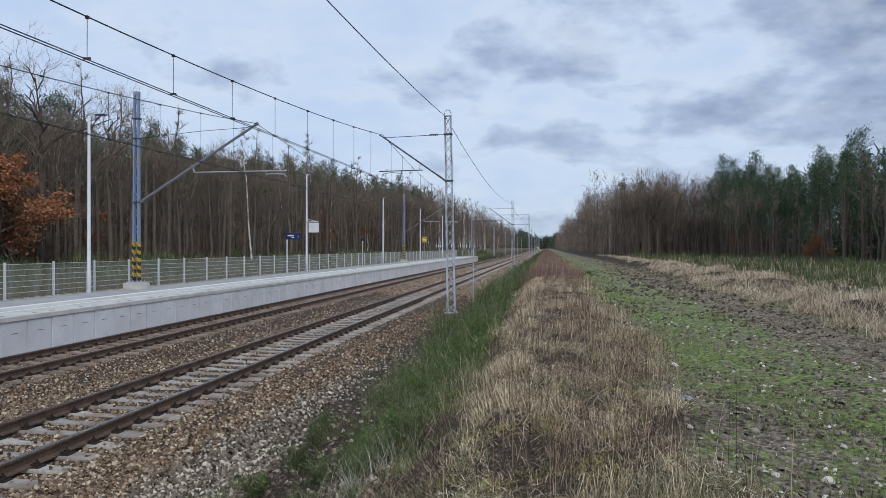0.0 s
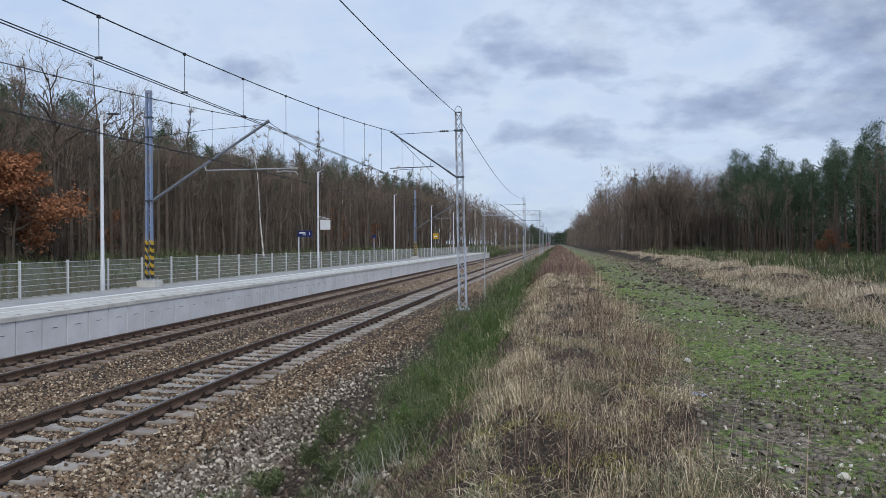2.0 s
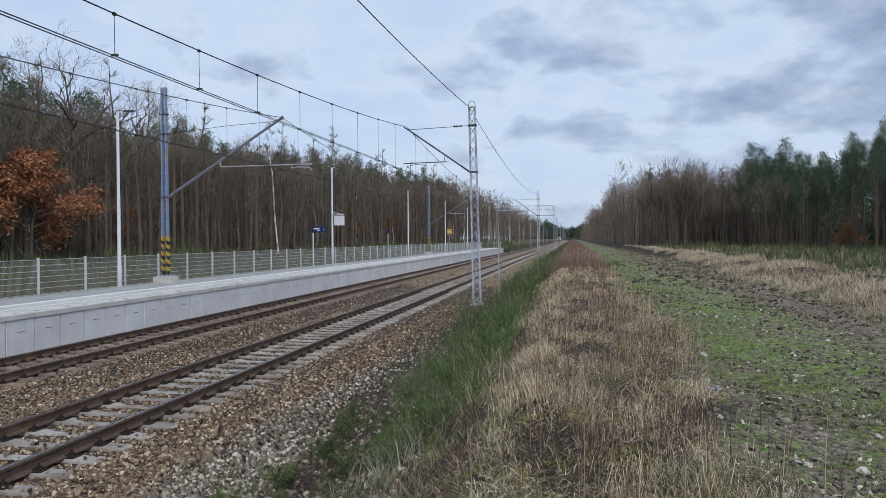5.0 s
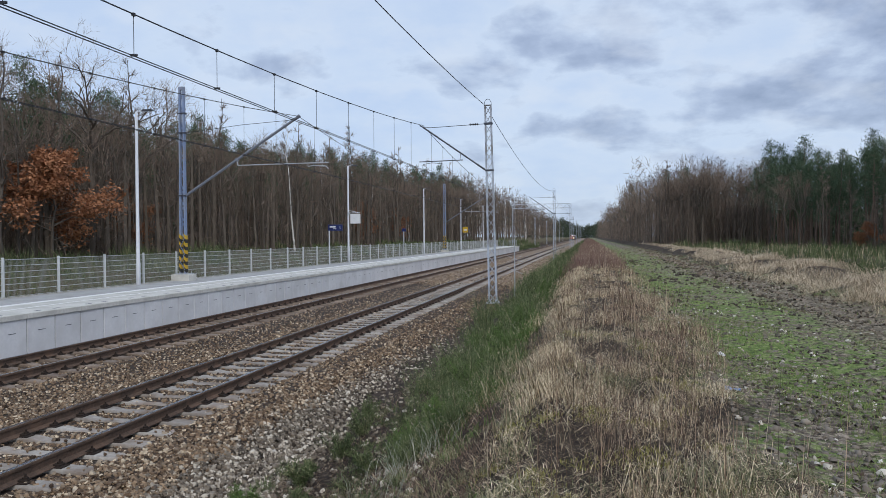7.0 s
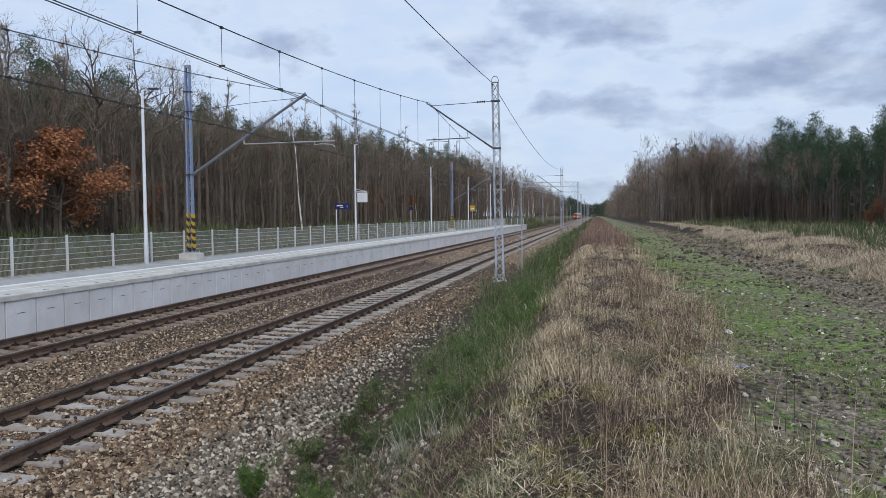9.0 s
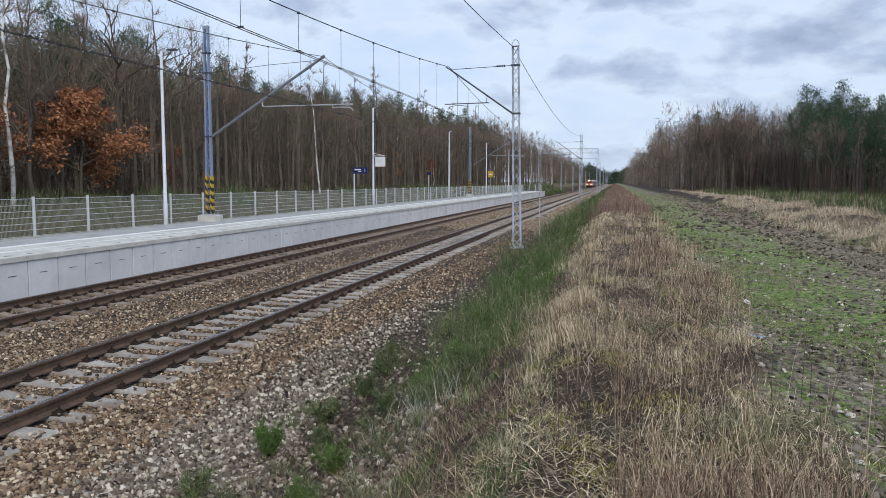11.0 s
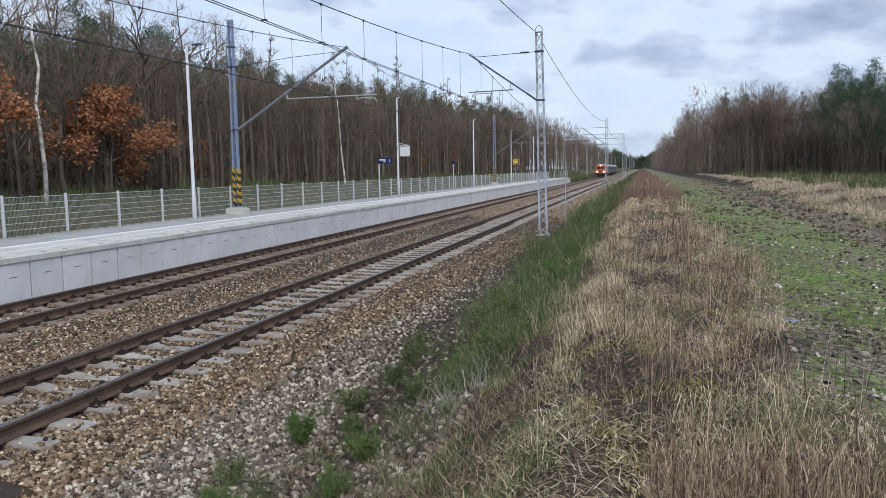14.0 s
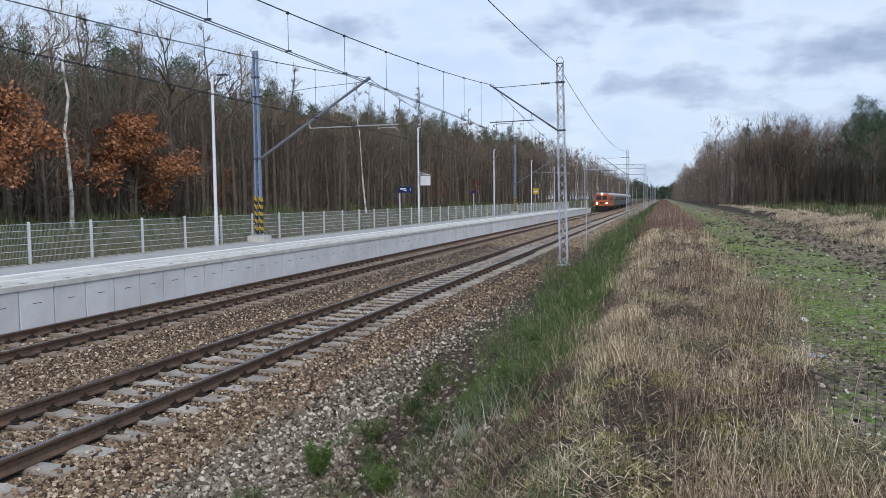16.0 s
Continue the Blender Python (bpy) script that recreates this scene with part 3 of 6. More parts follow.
def make_platform():
    p = thing("platform", pose(0, 0, 0), "low concrete station platform with pale edge panels and white line", "platform", kind="structure")
    part("slab", Build().box(-10.42, PX - 0.03, PY0, PY1, -0.7, PTOP - 0.075), M["paving"], p)
    # paving strips along the edge
    part("paving_field", Build().box(-10.40, -8.665, PY0, PY1, PTOP - 0.08, PTOP - 0.004), M["paving"], p, "grey concrete block paving")
    part("white_line", Build().box(-8.66, -8.36, PY0, PY1, PTOP - 0.08, PTOP), M["white_paint"], p, "white safety line")
    part("guide_strip", Build().box(-8.355, -7.36, PY0, PY1, PTOP - 0.08, PTOP - 0.004), M["coping"], p, "pale tactile paving strip")
    part("white_line", Build().box(-7.52, -7.44, PY0, PY1, PTOP - 0.05, PTOP + 0.001), M["white_paint"], p, "thin white edge line")
    # coping slabs, two metres each
    cop = Build().box(-7.35, PX + 0.035, 0.006, 1.994, PTOP - 0.13, PTOP, c=0.012).box(PX - 0.28, PX - 0.2, 0.55, 0.75, PTOP - 0.01, PTOP + 0.003, mi=1).box(PX - 0.28, PX - 0.2, 1.25, 1.45, PTOP - 0.01, PTOP + 0.003, mi=1).mesh("coping_slab", M["coping"], M["dark_steel"])
    # front panels, one metre each, with a lifting slot
    fr = Build()
    fr.box(PX - 0.05, PX, 0.02, 0.98, -0.62, PTOP - 0.14, c=0.008)
    fr.box(PX - 0.002, PX + 0.006, 0.38, 0.63, 0.365, 0.38, mi=1)
    pan = fr.mesh("panel", M["concrete"], M["dark_steel"])
    y = PY0
    k = 0
    while y < PY1 - 1:
        if y > 4:
            part("panel", pan, None, p, m=pose(0, y + 0.17, 0))
            if k % 2 == 0:
                part("coping_slab", cop, None, p, m=pose(0, y + 0.17, 0))
        y += 1.0
        k += 1
    part("back_wall", Build().box(PX - 0.12, PX - 0.052, PY0, PY1, -0.7, PTOP - 0.15), M["black"], p, "dark joint behind the panels")
    part("kerb", Build().box(-10.50, -10.43, PY0, PY1, -0.5, PTOP + 0.02), M["coping"], p, "narrow rear kerb")


make_platform()

FX = -10.62


def make_fence():
    f = thing("platform_fence", pose(0, 0, 0), "light grey welded-mesh fence along the back of the platform", "fence")
    post = Build()
    post.box(-0.04, 0.04, -0.03, 0.03, -0.3, 1.32, c=0.006)
    pm = post.mesh("post", M["fence"])
    w = Build()
    for i in range(1, 49):
        w.bar((0, 0.05 * i + 0.025, 0.06), (0, 0.05 * i + 0.025, 1.26), 0.0045, mi=1)
    for i in range(7):
        z = 0.08 + i * 0.195
        w.bar((0.007, 0.03, z), (0.007, 2.47, z), 0.014)
        w.bar((-0.007, 0.03, z), (-0.007, 2.47, z), 0.014)
    wm = w.mesh("mesh_panel", M["fence"], M["fence_wire"])
    for k in range(-8, 52):
        y = 22.7 + 2.5 * k
        part("post", pm, None, f, m=pose(FX, y, 0.78))
        if k < 51:
            part("mesh_panel", wm, None, f, m=pose(FX, y, 0.78))
    # return fence across the end
    for i in range(3):
        part("post", pm, None, f, m=pose(FX + 1.25 * (i + 1), 150.2, 0.80))
    e = Build()
    for i in range(60):
        e.bar((FX + 0.0625 * i, 150.2, 0.86), (FX + 0.0625 * i, 150.2, 2.06), 0.008)
    for i in range(7):
        e.bar((FX, 150.2, 0.88 + i * 0.195), (FX + 3.75, 150.2, 0.88 + i * 0.195), 0.012)
    part("end_panel", e, M["fence_wire"], f)


make_fence()


# ---- masts and overhead line ----
def lattice(b, z0, z1, wx0, wx1, wy0, wy1, step, leg, brace):
    """Two channel legs joined by zigzag lacing on both faces, tapering upwards."""
    n = max(2, int(round((z1 - z0) / step)))
    at = lambda k: z0 + (z1 - z0) * k / n
    hx = lambda z: (wx0 + (wx1 - wx0) * (z - z0) / (z1 - z0)) / 2
    hy = lambda z: (wy0 + (wy1 - wy0) * (z - z0) / (z1 - z0)) / 2
    for sx in (-1, 1):
        b.add([(sx * hx(z) + i * leg / 2, j * hy(z), z) for z in (z0, z1) for i, j in ((-1, -1), (1, -1), (1, 1), (-1, 1))],
              [(3, 2, 1, 0), (4, 5, 6, 7), (0, 1, 5, 4), (1, 2, 6, 5), (2, 3, 7, 6), (3, 0, 4, 7)])
    for k in range(n):
        za, zb = at(k), at(k + 1)
        s = 1 if k % 2 else -1
        for face in (-1, 1):
            b.bar((s * face * hx(za), face * hy(za), za), (-s * face * hx(zb), face * hy(zb), zb), brace, brace * 0.5)
    return b


def insulator(b, p, q, r=0.055, n=5):
    p, q = Vector(p), Vector(q)
    b.tube([p, q], 0.022, 6)
    d = (q - p).normalized()
    for i in range(n):
        c = p.lerp(q, (i + 0.5) / n)
        b.tube([c - d * 0.012, c + d * 0.012], r, 8)


def mast_right(m, lean=0.0):
    """A lattice mast beside the near track with its cantilever over it; the mast's foot is the origin, the track lies 3.15 m towards -x."""
    t = thing("catenary_mast", m, "grey lattice catenary mast with a dark cantilever arm", "mast", "catenary masts")
    part("foundation", Build().box(-0.27, 0.27, -0.22, 0.22, -0.75, 0.03, c=0.03), M["far_bed"], t, "concrete footing")
    foot = Build().box(-0.28, 0.28, -0.22, 0.22, 0.032, 0.10)
    for sx in (-1, 1):
        for sy in (-1, 1):
            foot.tube([(sx * 0.22, sy * 0.16, 0.1), (sx * 0.22, sy * 0.16, 0.18)], 0.02, 6)
    part("base_plate", foot, M["galv"], t)
    H = 8.84
    pole = lattice(Build(), 0.1, H, 0.33, 0.25, 0.16, 0.12, 0.42, 0.07, 0.046)
    pole.box(-0.15, 0.15, -0.08, 0.08, H, H + 0.03)
    ob = part("pole", pole, M["mast_grey"], t)
    loop = Build()
    loop.tube([(-0.16 + 0.16 * (1 - math.cos(a)), 0, H + 0.03 + 0.26 * math.sin(a)) for a in [math.pi * i / 10 for i in range(11)]], 0.012, 6)
    part("jumper_loop", loop, M["wire"], t, "looped jumper wire")
    arm = Build()
    arm.tube([(-0.14, 0, 5.96), (-2.95, 0, 8.02)], 0.036, 8)
    arm.tube([(-3.12, 0, 8.12), (-2.95, 0, 8.02)], 0.03, 6)
    part("cantilever", arm, M["dark_steel"], t, "dark inclined steel tube")
    for a, c in (((-0.2, 0, 6.0), (-0.55, 0, 6.26)), ((-0.45, 0, 8.04), (-0.85, 0, 8.04))):
        ins = Build()
        insulator(ins, a, c)
        part("insulator", ins, M["black"], t, "dark ribbed insulator")
    tie = Build()
    tie.tube([(-0.1, 0, 8.04), (-2.6, 0, 8.0), (-2.98, 0, 8.02)], 0.014, 6)
    part("tie_rod", tie, M["dark_steel"], t)
    reg = Build()
    reg.tube([(-1.18, 0, 6.48), (-3.18, 0, 6.48)], 0.022, 6)
    reg.tube([(-1.28, 0, 6.78), (-1.32, 0, 6.48)], 0.01, 5)
    reg.tube([(-2.15, 0, 6.48), (-2.15, 0, 6.30)], 0.016, 5)
    reg.tube([(-2.15, 0, 6.36), (-2.6, 0, 6.42), (-3.0, 0, 6.36), (-3.13, 0, 5.99)], 0.014, 5)
    part("steady_arm", reg, M["dark_steel"], t)
    for z in (5.96, 8.04):
        part("collar", Build().box(-0.19, 0.19, -0.11, 0.11, z - 0.035, z + 0.035), M["dark_steel"], t)
    return t


def mast_left(m, H=8.6):
    """A blue lattice mast on the platform with one long inclined tube over the far track; the origin is the top of its footing."""
    t = thing("platform_mast", m, "blue-grey lattice mast with black and yellow warning stripes on its foot", "mast", "platform masts")
    foot = Build()
    foot.box(-0.45, 0.45, -0.35, 0.35, -0.30, 0.0, c=0.02)
    part("foundation", foot, M["coping"], t, "pale concrete footing block")
    pl = Build().box(-0.38, 0.38, -0.22, 0.22, 0.0, 0.04)
    for sx in (-1, 1):
        pl.tube([(sx * 0.3, -0.16, 0.04), (sx * 0.3, -0.16, 0.12)], 0.022, 6)
        pl.tube([(sx * 0.3, 0.16, 0.04), (sx * 0.3, 0.16, 0.12)], 0.022, 6)
    part("base_plate", pl, M["galv"], t)
    for s in (-1, 1):
        legs = Build()
        legs.add([(s * (0.12 - 0.03 * (z > 1)) + i * 0.036, j * (0.09 - 0.015 * (z > 1)), z) for z in (0.04, H) for i, j in ((-1, -1), (1, -1), (1, 1), (-1, 1))],
                 [(3, 2, 1, 0), (4, 5, 6, 7), (0, 1, 5, 4), (1, 2, 6, 5), (2, 3, 7, 6), (3, 0, 4, 7)])
        part("leg", legs, M["mast_blue"], t)
    lace = Build()
    n = 22
    for k in range(n):
        za, zb = 0.2 + (H - 0.5) * k / n, 0.2 + (H - 0.5) * (k + 1) / n
        s = 1 if k % 2 else -1
        ha, hb = 0.12 - 0.03 * za / H, 0.12 - 0.03 * zb / H
        for fy in (-0.078, 0.078):
            sf = s if fy > 0 else -s
            lace.bar((sf * ha, fy, za), (-sf * hb, fy, zb), 0.04, 0.02)
    part("lacing", lace, M["mast_blue"], t)
    for s in (-1, 1):
        for k in range(10):
            z = 0.12 + k * 0.17
            st = Build()
            a, sk = s * 0.118, 0.06
            st.add([(a - 0.052, -0.096, z + sk), (a + 0.052, -0.096, z - sk + 0.02), (a + 0.052, 0.096, z - sk + 0.02), (a - 0.052, 0.096, z + sk), (a - 0.052, -0.096, z + sk + 0.165), (a + 0.052, -0.096, z - sk + 0.185), (a + 0.052, 0.096, z - sk + 0.185), (a - 0.052, 0.096, z + sk + 0.165)],
                   [(0, 3, 2, 1), (4, 5, 6, 7), (0, 1, 5, 4), (1, 2, 6, 5), (2, 3, 7, 6), (3, 0, 4, 7)])
            part("warning_stripe", st, M["yellow"] if k % 2 else M["black"], t, "yellow stripe" if k % 2 else "black stripe")
    for z in (3.62, 6.5, 7.4):
        part("collar", Build().box(-0.19, 0.19, -0.11, 0.11, z - 0.03, z + 0.03), M["dark_steel"], t)
    arm = Build()
    arm.tube([(0.15, 0, 3.62), (5.64, 0, 7.03)], 0.06, 8)
    arm.tube([(5.6, 0, 7.01), (5.74, 0, 7.09)], 0.08, 8)
    arm.tube([(2.7, 0, 5.13), (2.7, 0, 5.28)], 0.09, 8)
    part("cantilever", arm, M["arm_steel"], t, "long inclined grey steel tube")
    part("cap", Build().box(-0.135, 0.135, -0.085, 0.085, H - 0.12, H + 0.02), M["mast_blue"], t)
    tie = Build()
    tie.tube([(0.1, 0, 6.5), (3.0, 0, 6.78), (5.2, 0, 6.9)], 0.012, 5)
    tie.tube([(5.2, 0, 6.9), (5.6, 0, 7.0)], 0.018, 5)
    part("tie_rod", tie, M["wire"], t)
    reg = Build()
    reg.tube([(2.75, 0, 4.95), (7.05, 0, 4.98)], 0.024, 6)
    reg.tube([(2.7, 0, 5.16), (2.75, 0, 4.95)], 0.03, 6)
    reg.tube([(6.1, 0, 4.97), (6.1, 0, 4.82), (6.4, 0, 4.86), (6.95, 0, 4.82), (7.05, 0, 4.70)], 0.022, 5)
    part("steady_arm", reg, M["galv"], t, "pale steady arm")
    return t


MAST_Y = [-30.0 + 63 * k for k in range(0, 12)]
first = mast_right(pose(3.15, 33.0, -0.34, 0, -1.2, 0))
for y in [-30.0, 96.0, 222.0, 285.0, 348.0, 411.0, 474.0]:
    copy_thing(first, pose(3.15, y, -0.34, 0, -0.3, 0))
second = mast_left(pose(-10.15, 30.0, 1.1) @ Matrix.Diagonal((0.953, 0.953, 0.953, 1)))
for y in [-33.0, 91.0]:
    copy_thing(second, pose(-10.15, y, 1.1))
far_left = mast_right(pose(-8.0, 222.0, -0.2, 0, 0, 180))
for y in (285.0, 348.0, 411.0, 474.0):
    copy_thing(far_left, pose(-8.0, y, -0.2, 0, 0, 180))


def make_gantry():
    g = thing("catenary_gantry", pose(0, 152.0, 0), "grey lattice gantry spanning both tracks", "gantry")
    for x in (-7.6, 3.9):
        part("column", lattice(Build(), -0.4, 9.3, 0.34, 0.26, 0.22, 0.2, 0.55, 0.06, 0.04), M["mast_grey"], g, m=pose(x, 0, 0))
    b = Build()
    for z in (8.45, 9.3):
        for y in (-0.2, 0.2):
            b.bar((-7.6, y, z), (3.9, y, z), 0.09)
    n = 16
    for k in range(n):
        xa, xb = -7.6 + 11.5 * k / n, -7.6 + 11.5 * (k + 1) / n
        s = k % 2
        for y in (-0.2, 0.2):
            b.bar((xa, y, 8.45 + 0.85 * s), (xb, y, 9.3 - 0.85 * s), 0.05)
    part("truss_beam", b, M["mast_grey"], g)
    c = Build()
    c.tube([(-7.5, 0, 7.3), (3.8, 0, 7.3)], 0.03, 5)
    for x in (TRACK_B, TRACK_A):
        c.tube([(x, 0, 7.3), (x, 0, 6.0), (x + 0.9, 0, 6.1)], 0.025, 5)
        c.tube([(x, 0, 8.45), (x, 0, 7.3)], 0.02, 5)
    part("cross_span", c, M["dark_steel"], g)


make_gantry()


def catenary(name, x, y0, y1, z_mast, sag, label, contact=5.62, droppers=True, shift=0.0):
    """Messenger, twin contact wire and droppers over one span."""
    t = thing(name, pose(0, 0, 0), label, "wire", "overhead line")
    L = y1 - y0
    zm = lambda y: z_mast - sag * 4 * ((y - y0) / L) * (1 - (y - y0) / L)
    ys = [y0 + L * k / 24 for k in range(25)]
    part("messenger_wire", Build().tube([(x, y, zm(y)) for y in ys], 0.0125, 5), M["wire"], t)
    for s in (-0.05, 0.05):
        part("contact_wire", Build().tube([(x + s, y, contact + 0.04 * math.cos((y - y0) / L * 2 * math.pi)) for y in ys], 0.0095, 5), M["wire"], t)
    if droppers:
        for k in range(22):
            y = y1 - 2.3 - 2.8 * k
            d = Build().tube([(x, y, contact), (x, y, zm(y))], 0.006, 4)
            d.box(x - 0.022, x + 0.022, y - 0.03, y + 0.03, zm(y) - 0.03, zm(y) + 0.02)
            d.box(x - 0.06, x + 0.06, y - 0.015, y + 0.015, contact - 0.005, contact + 0.03)
            part("dropper", d, M["wire"], t)
    return t


for k in range(7):
    ya, yb = (-30.0 + 63 * k, 33.0 + 63 * k)
    catenary("overhead_line", TRACK_A, ya, yb, 7.72, 1.52, "contact line with droppers over the near track", 5.66, k < 3)
    catenary("overhead_line", TRACK_B, ya - 3.0, yb - 3.0, 7.84, 1.6, "contact line with droppers over the platform track", 5.62, k < 3)
    L = 63.0
    b = Build().tube([(2.85, ya + L * i / 20, 8.5 - 0.95 * 4 * (i / 20) * (1 - i / 20)) for i in range(21)], 0.0135, 5)
    w = thing("feeder_wire", pose(0, 0, 0), "thin dark feeder wire slung between mast tops", "wire", "overhead line")
    part("strand", b, M["wire"], w)


# ---- platform furniture ----
def lamp_post(m, label):
    """A white tapered street-lamp column with a short arm and a flat lamp head towards the line."""
    t = thing("platform_lamp", m, label, "lamp", "platform lamps")
    part("column", Build().tube([(0, 0, -0.4), (0, 0, 1.2), (0, 0, 1.22), (0, 0, 7.25)], [0.095, 0.09, 0.075, 0.05], 10), M["white_post"], t, "white tapered column", smooth=True)
    part("arm", Build().tube([(0, 0, 7.2), (0.05, 0, 7.27), (0.35, 0, 7.29)], 0.022, 6), M["white_post"], t)
    h = Build().box(0.28, 0.72, -0.11, 0.11, 7.26, 7.32, c=0.02)
    part("lamp_head", h, M["dark_steel"], t, "flat dark lamp head")
    return t


lamp = lamp_post(pose(-10.4, 27.0, 0.5), "white platform lamp post beside the fence")
for y in (53.8, 80.2, 104.6, 127.5):
    copy_thing(lamp, pose(-10.4, y, 0.8))


def writing(text, size, m, material, parent, name="lettering"):
    cu = bpy.data.curves.new(name, "FONT")
    cu.body, cu.size, cu.extrude = text, size, 0.004
    tmp = new("tmp", cu)
    me = bpy.data.meshes.new_from_object(tmp.evaluated_get(bpy.context.evaluated_depsgraph_get()))
    bpy.data.objects.remove(tmp)
    me.materials.clear()
    me.materials.append(material)
    return part(name, me, None, parent, "white lettering", m=m)


def platform_sign(m):
    t = thing("platform_sign", m, "dark blue platform sign on a white post", "sign", "platform signs")
    part("post", Build().tube([(0.08, 0, -0.3), (0.08, 0, 2.95)], 0.05, 8), M["white_post"], t)
    part("board", Build().box(0, 1.12, -0.06, 0.06, 2.52, 2.98, c=0.01), M["sign_blue"], t, "dark blue board")
    writing("1", 0.34, pose(0.86, -0.066, 2.63, 90), M["sign_white"], t, "numeral")
    b = Build()
    b.box(0.14, 0.62, -0.068, -0.058, 2.76, 2.86)
    part("text_bar", b, M["sign_white"], t, "white line of lettering")
    part("text_bar", Build().box(0.42, 0.66, -0.068, -0.058, 2.64, 2.69), M["sign_white"], t, "short white line of lettering")
    return t


platform_sign(pose(-10.42, 49.4, 0.82) @ Matrix.Diagonal((0.93, 0.93, 0.93, 1)))


def small_sign(m):
    t = thing("platform_sign", m, "small dark sign on a thin white post", "sign", "platform signs")
    part("post", Build().tube([(0, 0, -0.3), (0, 0, 2.9)], 0.04, 8), M["white_post"], t)
    part("board", Build().box(-0.2, 0.25, -0.04, 0.04, 2.62, 2.95, c=0.008), M["sign_blue"], t)


small_sign(pose(-10.4, 71.0, 0.82) @ Matrix.Diagonal((0.93, 0.93, 0.93, 1)))


def info_board(m):
    """A pale display hung from a bracket on the lamp post."""
    t = thing("hanging_board", m, "pale square board hung on a bracket from the lamp post", "board")
    br = Build()
    br.tube([(0.05, 0, 0.82), (0.95, 0, 0.62)], 0.022, 6)
    br.tube([(0.05, 0, 0.62), (0.95, 0, 0.62)], 0.022, 6)
    part("bracket", br, M["white_post"], t)
    part("clamp", Build().tube([(0, 0, 0.5), (0, 0, 0.66)], 0.11, 10), M["galv"], t)
    part("board", Build().box(0.18, 0.98, -0.09, 0.09, -0.22, 0.54, c=0.015), M["concrete"], t, "pale grey display face")
    part("face_panel", Build().box(0.24, 0.92, -0.096, -0.088, -0.16, 0.48), M["sign_white"], t)
    dash = Build().bar((0.42, -0.1, 0.12), (0.72, -0.1, 0.24), 0.03, 0.006)
    part("text_bar", dash, M["galv"], t)


info_board(pose(-10.4, 53.8, 3.95) @ Matrix.Diagonal((0.95, 0.95, 0.95, 1)))


def yellow_board(m):
    t = thing("yellow_board", m, "yellow rectangular notice board on a post", "sign")
    part("post", Build().tube([(0.5, 0.06, -0.4), (0.5, 0.06, 3.6)], 0.04, 6), M["galv"], t)
    part("board", Build().box(0, 1.1, -0.03, 0.03, 2.75, 3.75, c=0.01), M["yellow"], t)
    part("text_bar", Build().box(0.22, 0.88, -0.036, -0.028, 3.1, 3.3), M["sign_white"], t)


yellow_board(pose(-12.4, 118.0, 0.95) @ Matrix.Diagonal((0.78, 0.78, 0.9, 1)))


def marker_post(m):
    """A thin white lineside post with two crossed brackets."""
    t = thing("lineside_post", m, "thin pale lineside post with crossed brackets", "post")
    part("post", Build().tube([(0, 0, -0.3), (0, 0, 3.1)], 0.035, 6), M["galv"], t)
    for z in (1.35, 2.0):
        b = Build()
        for a in (-1, 1):
            b.bar((-0.42, 0, z - a * 0.17), (0.42, 0, z + a * 0.17), 0.035, 0.02)
        part("bracket", b, M["galv"], t)


marker_post(pose(3.35, 41.0, -0.55))


def signal(m):
    t = thing("signal_post", m, "white-banded lineside signal post with a black lamp box", "signal")
    part("post", Build().tube([(0, 0, -0.4), (0, 0, 5.5)], 0.09, 8), M["dark_steel"], t)
    for z in (1.2, 2.6, 4.0):
        part("band", Build().tube([(0, 0, z), (0, 0, z + 0.5)], 0.1, 8), M["sign_white"], t)
    part("lamp_box", Build().box(-0.25, 0.25, -0.12, 0.12, 5.0, 6.3, c=0.03), M["black"], t)


signal(pose(-1.9, 205.0, -0.2))


# ---- train ----
M["train_orange"] = mat("orange_loco_paint", (0.60, 0.11, 0.028), (0.52, 0.09, 0.025), 0.4, 0, 2, c3=(0.42, 0.08, 0.03))
M["train_dark"] = mat("dark_underframe", (0.03, 0.028, 0.027), (0.05, 0.042, 0.038), 0.8, 0.2, 6)
M["coach_grey"] = mat("grey_coach_paint", (0.11, 0.13, 0.135), (0.085, 0.10, 0.105), 0.45, 0, 2)
M["coach_blue"] = mat("dark_coach_band", (0.045, 0.06, 0.085), (0.04, 0.05, 0.07), 0.35, 0, 2)
M["roof_grey"] = mat("pale_train_roof", (0.52, 0.54, 0.56), (0.42, 0.44, 0.46), 0.6, 0, 3)
M["cab_glass"] = mat("dark_cab_glass", (0.02, 0.024, 0.03), (0.03, 0.034, 0.04), 0.08, 0, 3)
M["cream"] = mat("cream_stripe", (0.62, 0.55, 0.42), (0.55, 0.5, 0.4), 0.45, 0, 3)
M["headlight"] = glow("lit_headlight", (1.0, 0.86, 0.55), 9.0)


def hull(b, w, z0, z1, y0, y1, crown, rake=0.0):
    """A vehicle body with tumblehome shoulders and an arched roof; rake leans its upper ends in."""
    half = w / 2
    prof = [(half, z0), (half, z1 - 0.45), (half - 0.08, z1 - 0.2), (half - 0.35, z1), (0, z1 + crown)]
    prof = prof + [(-x, z) for x, z in reversed(prof[:-1])]
    n = len(prof)
    lean = lambda z: rake * max(0.0, (z - 2.3) / 1.6)
    vs = [(x, y0 + lean(z), z) for x, z in prof] + [(x, y1 - lean(z), z) for x, z in prof]
    b.add(vs, [tuple(range(n)), tuple(range(2 * n - 1, n - 1, -1))] + [(i, n + i, n + (i + 1) % n, (i + 1) % n) for i in range(n)])
    return b


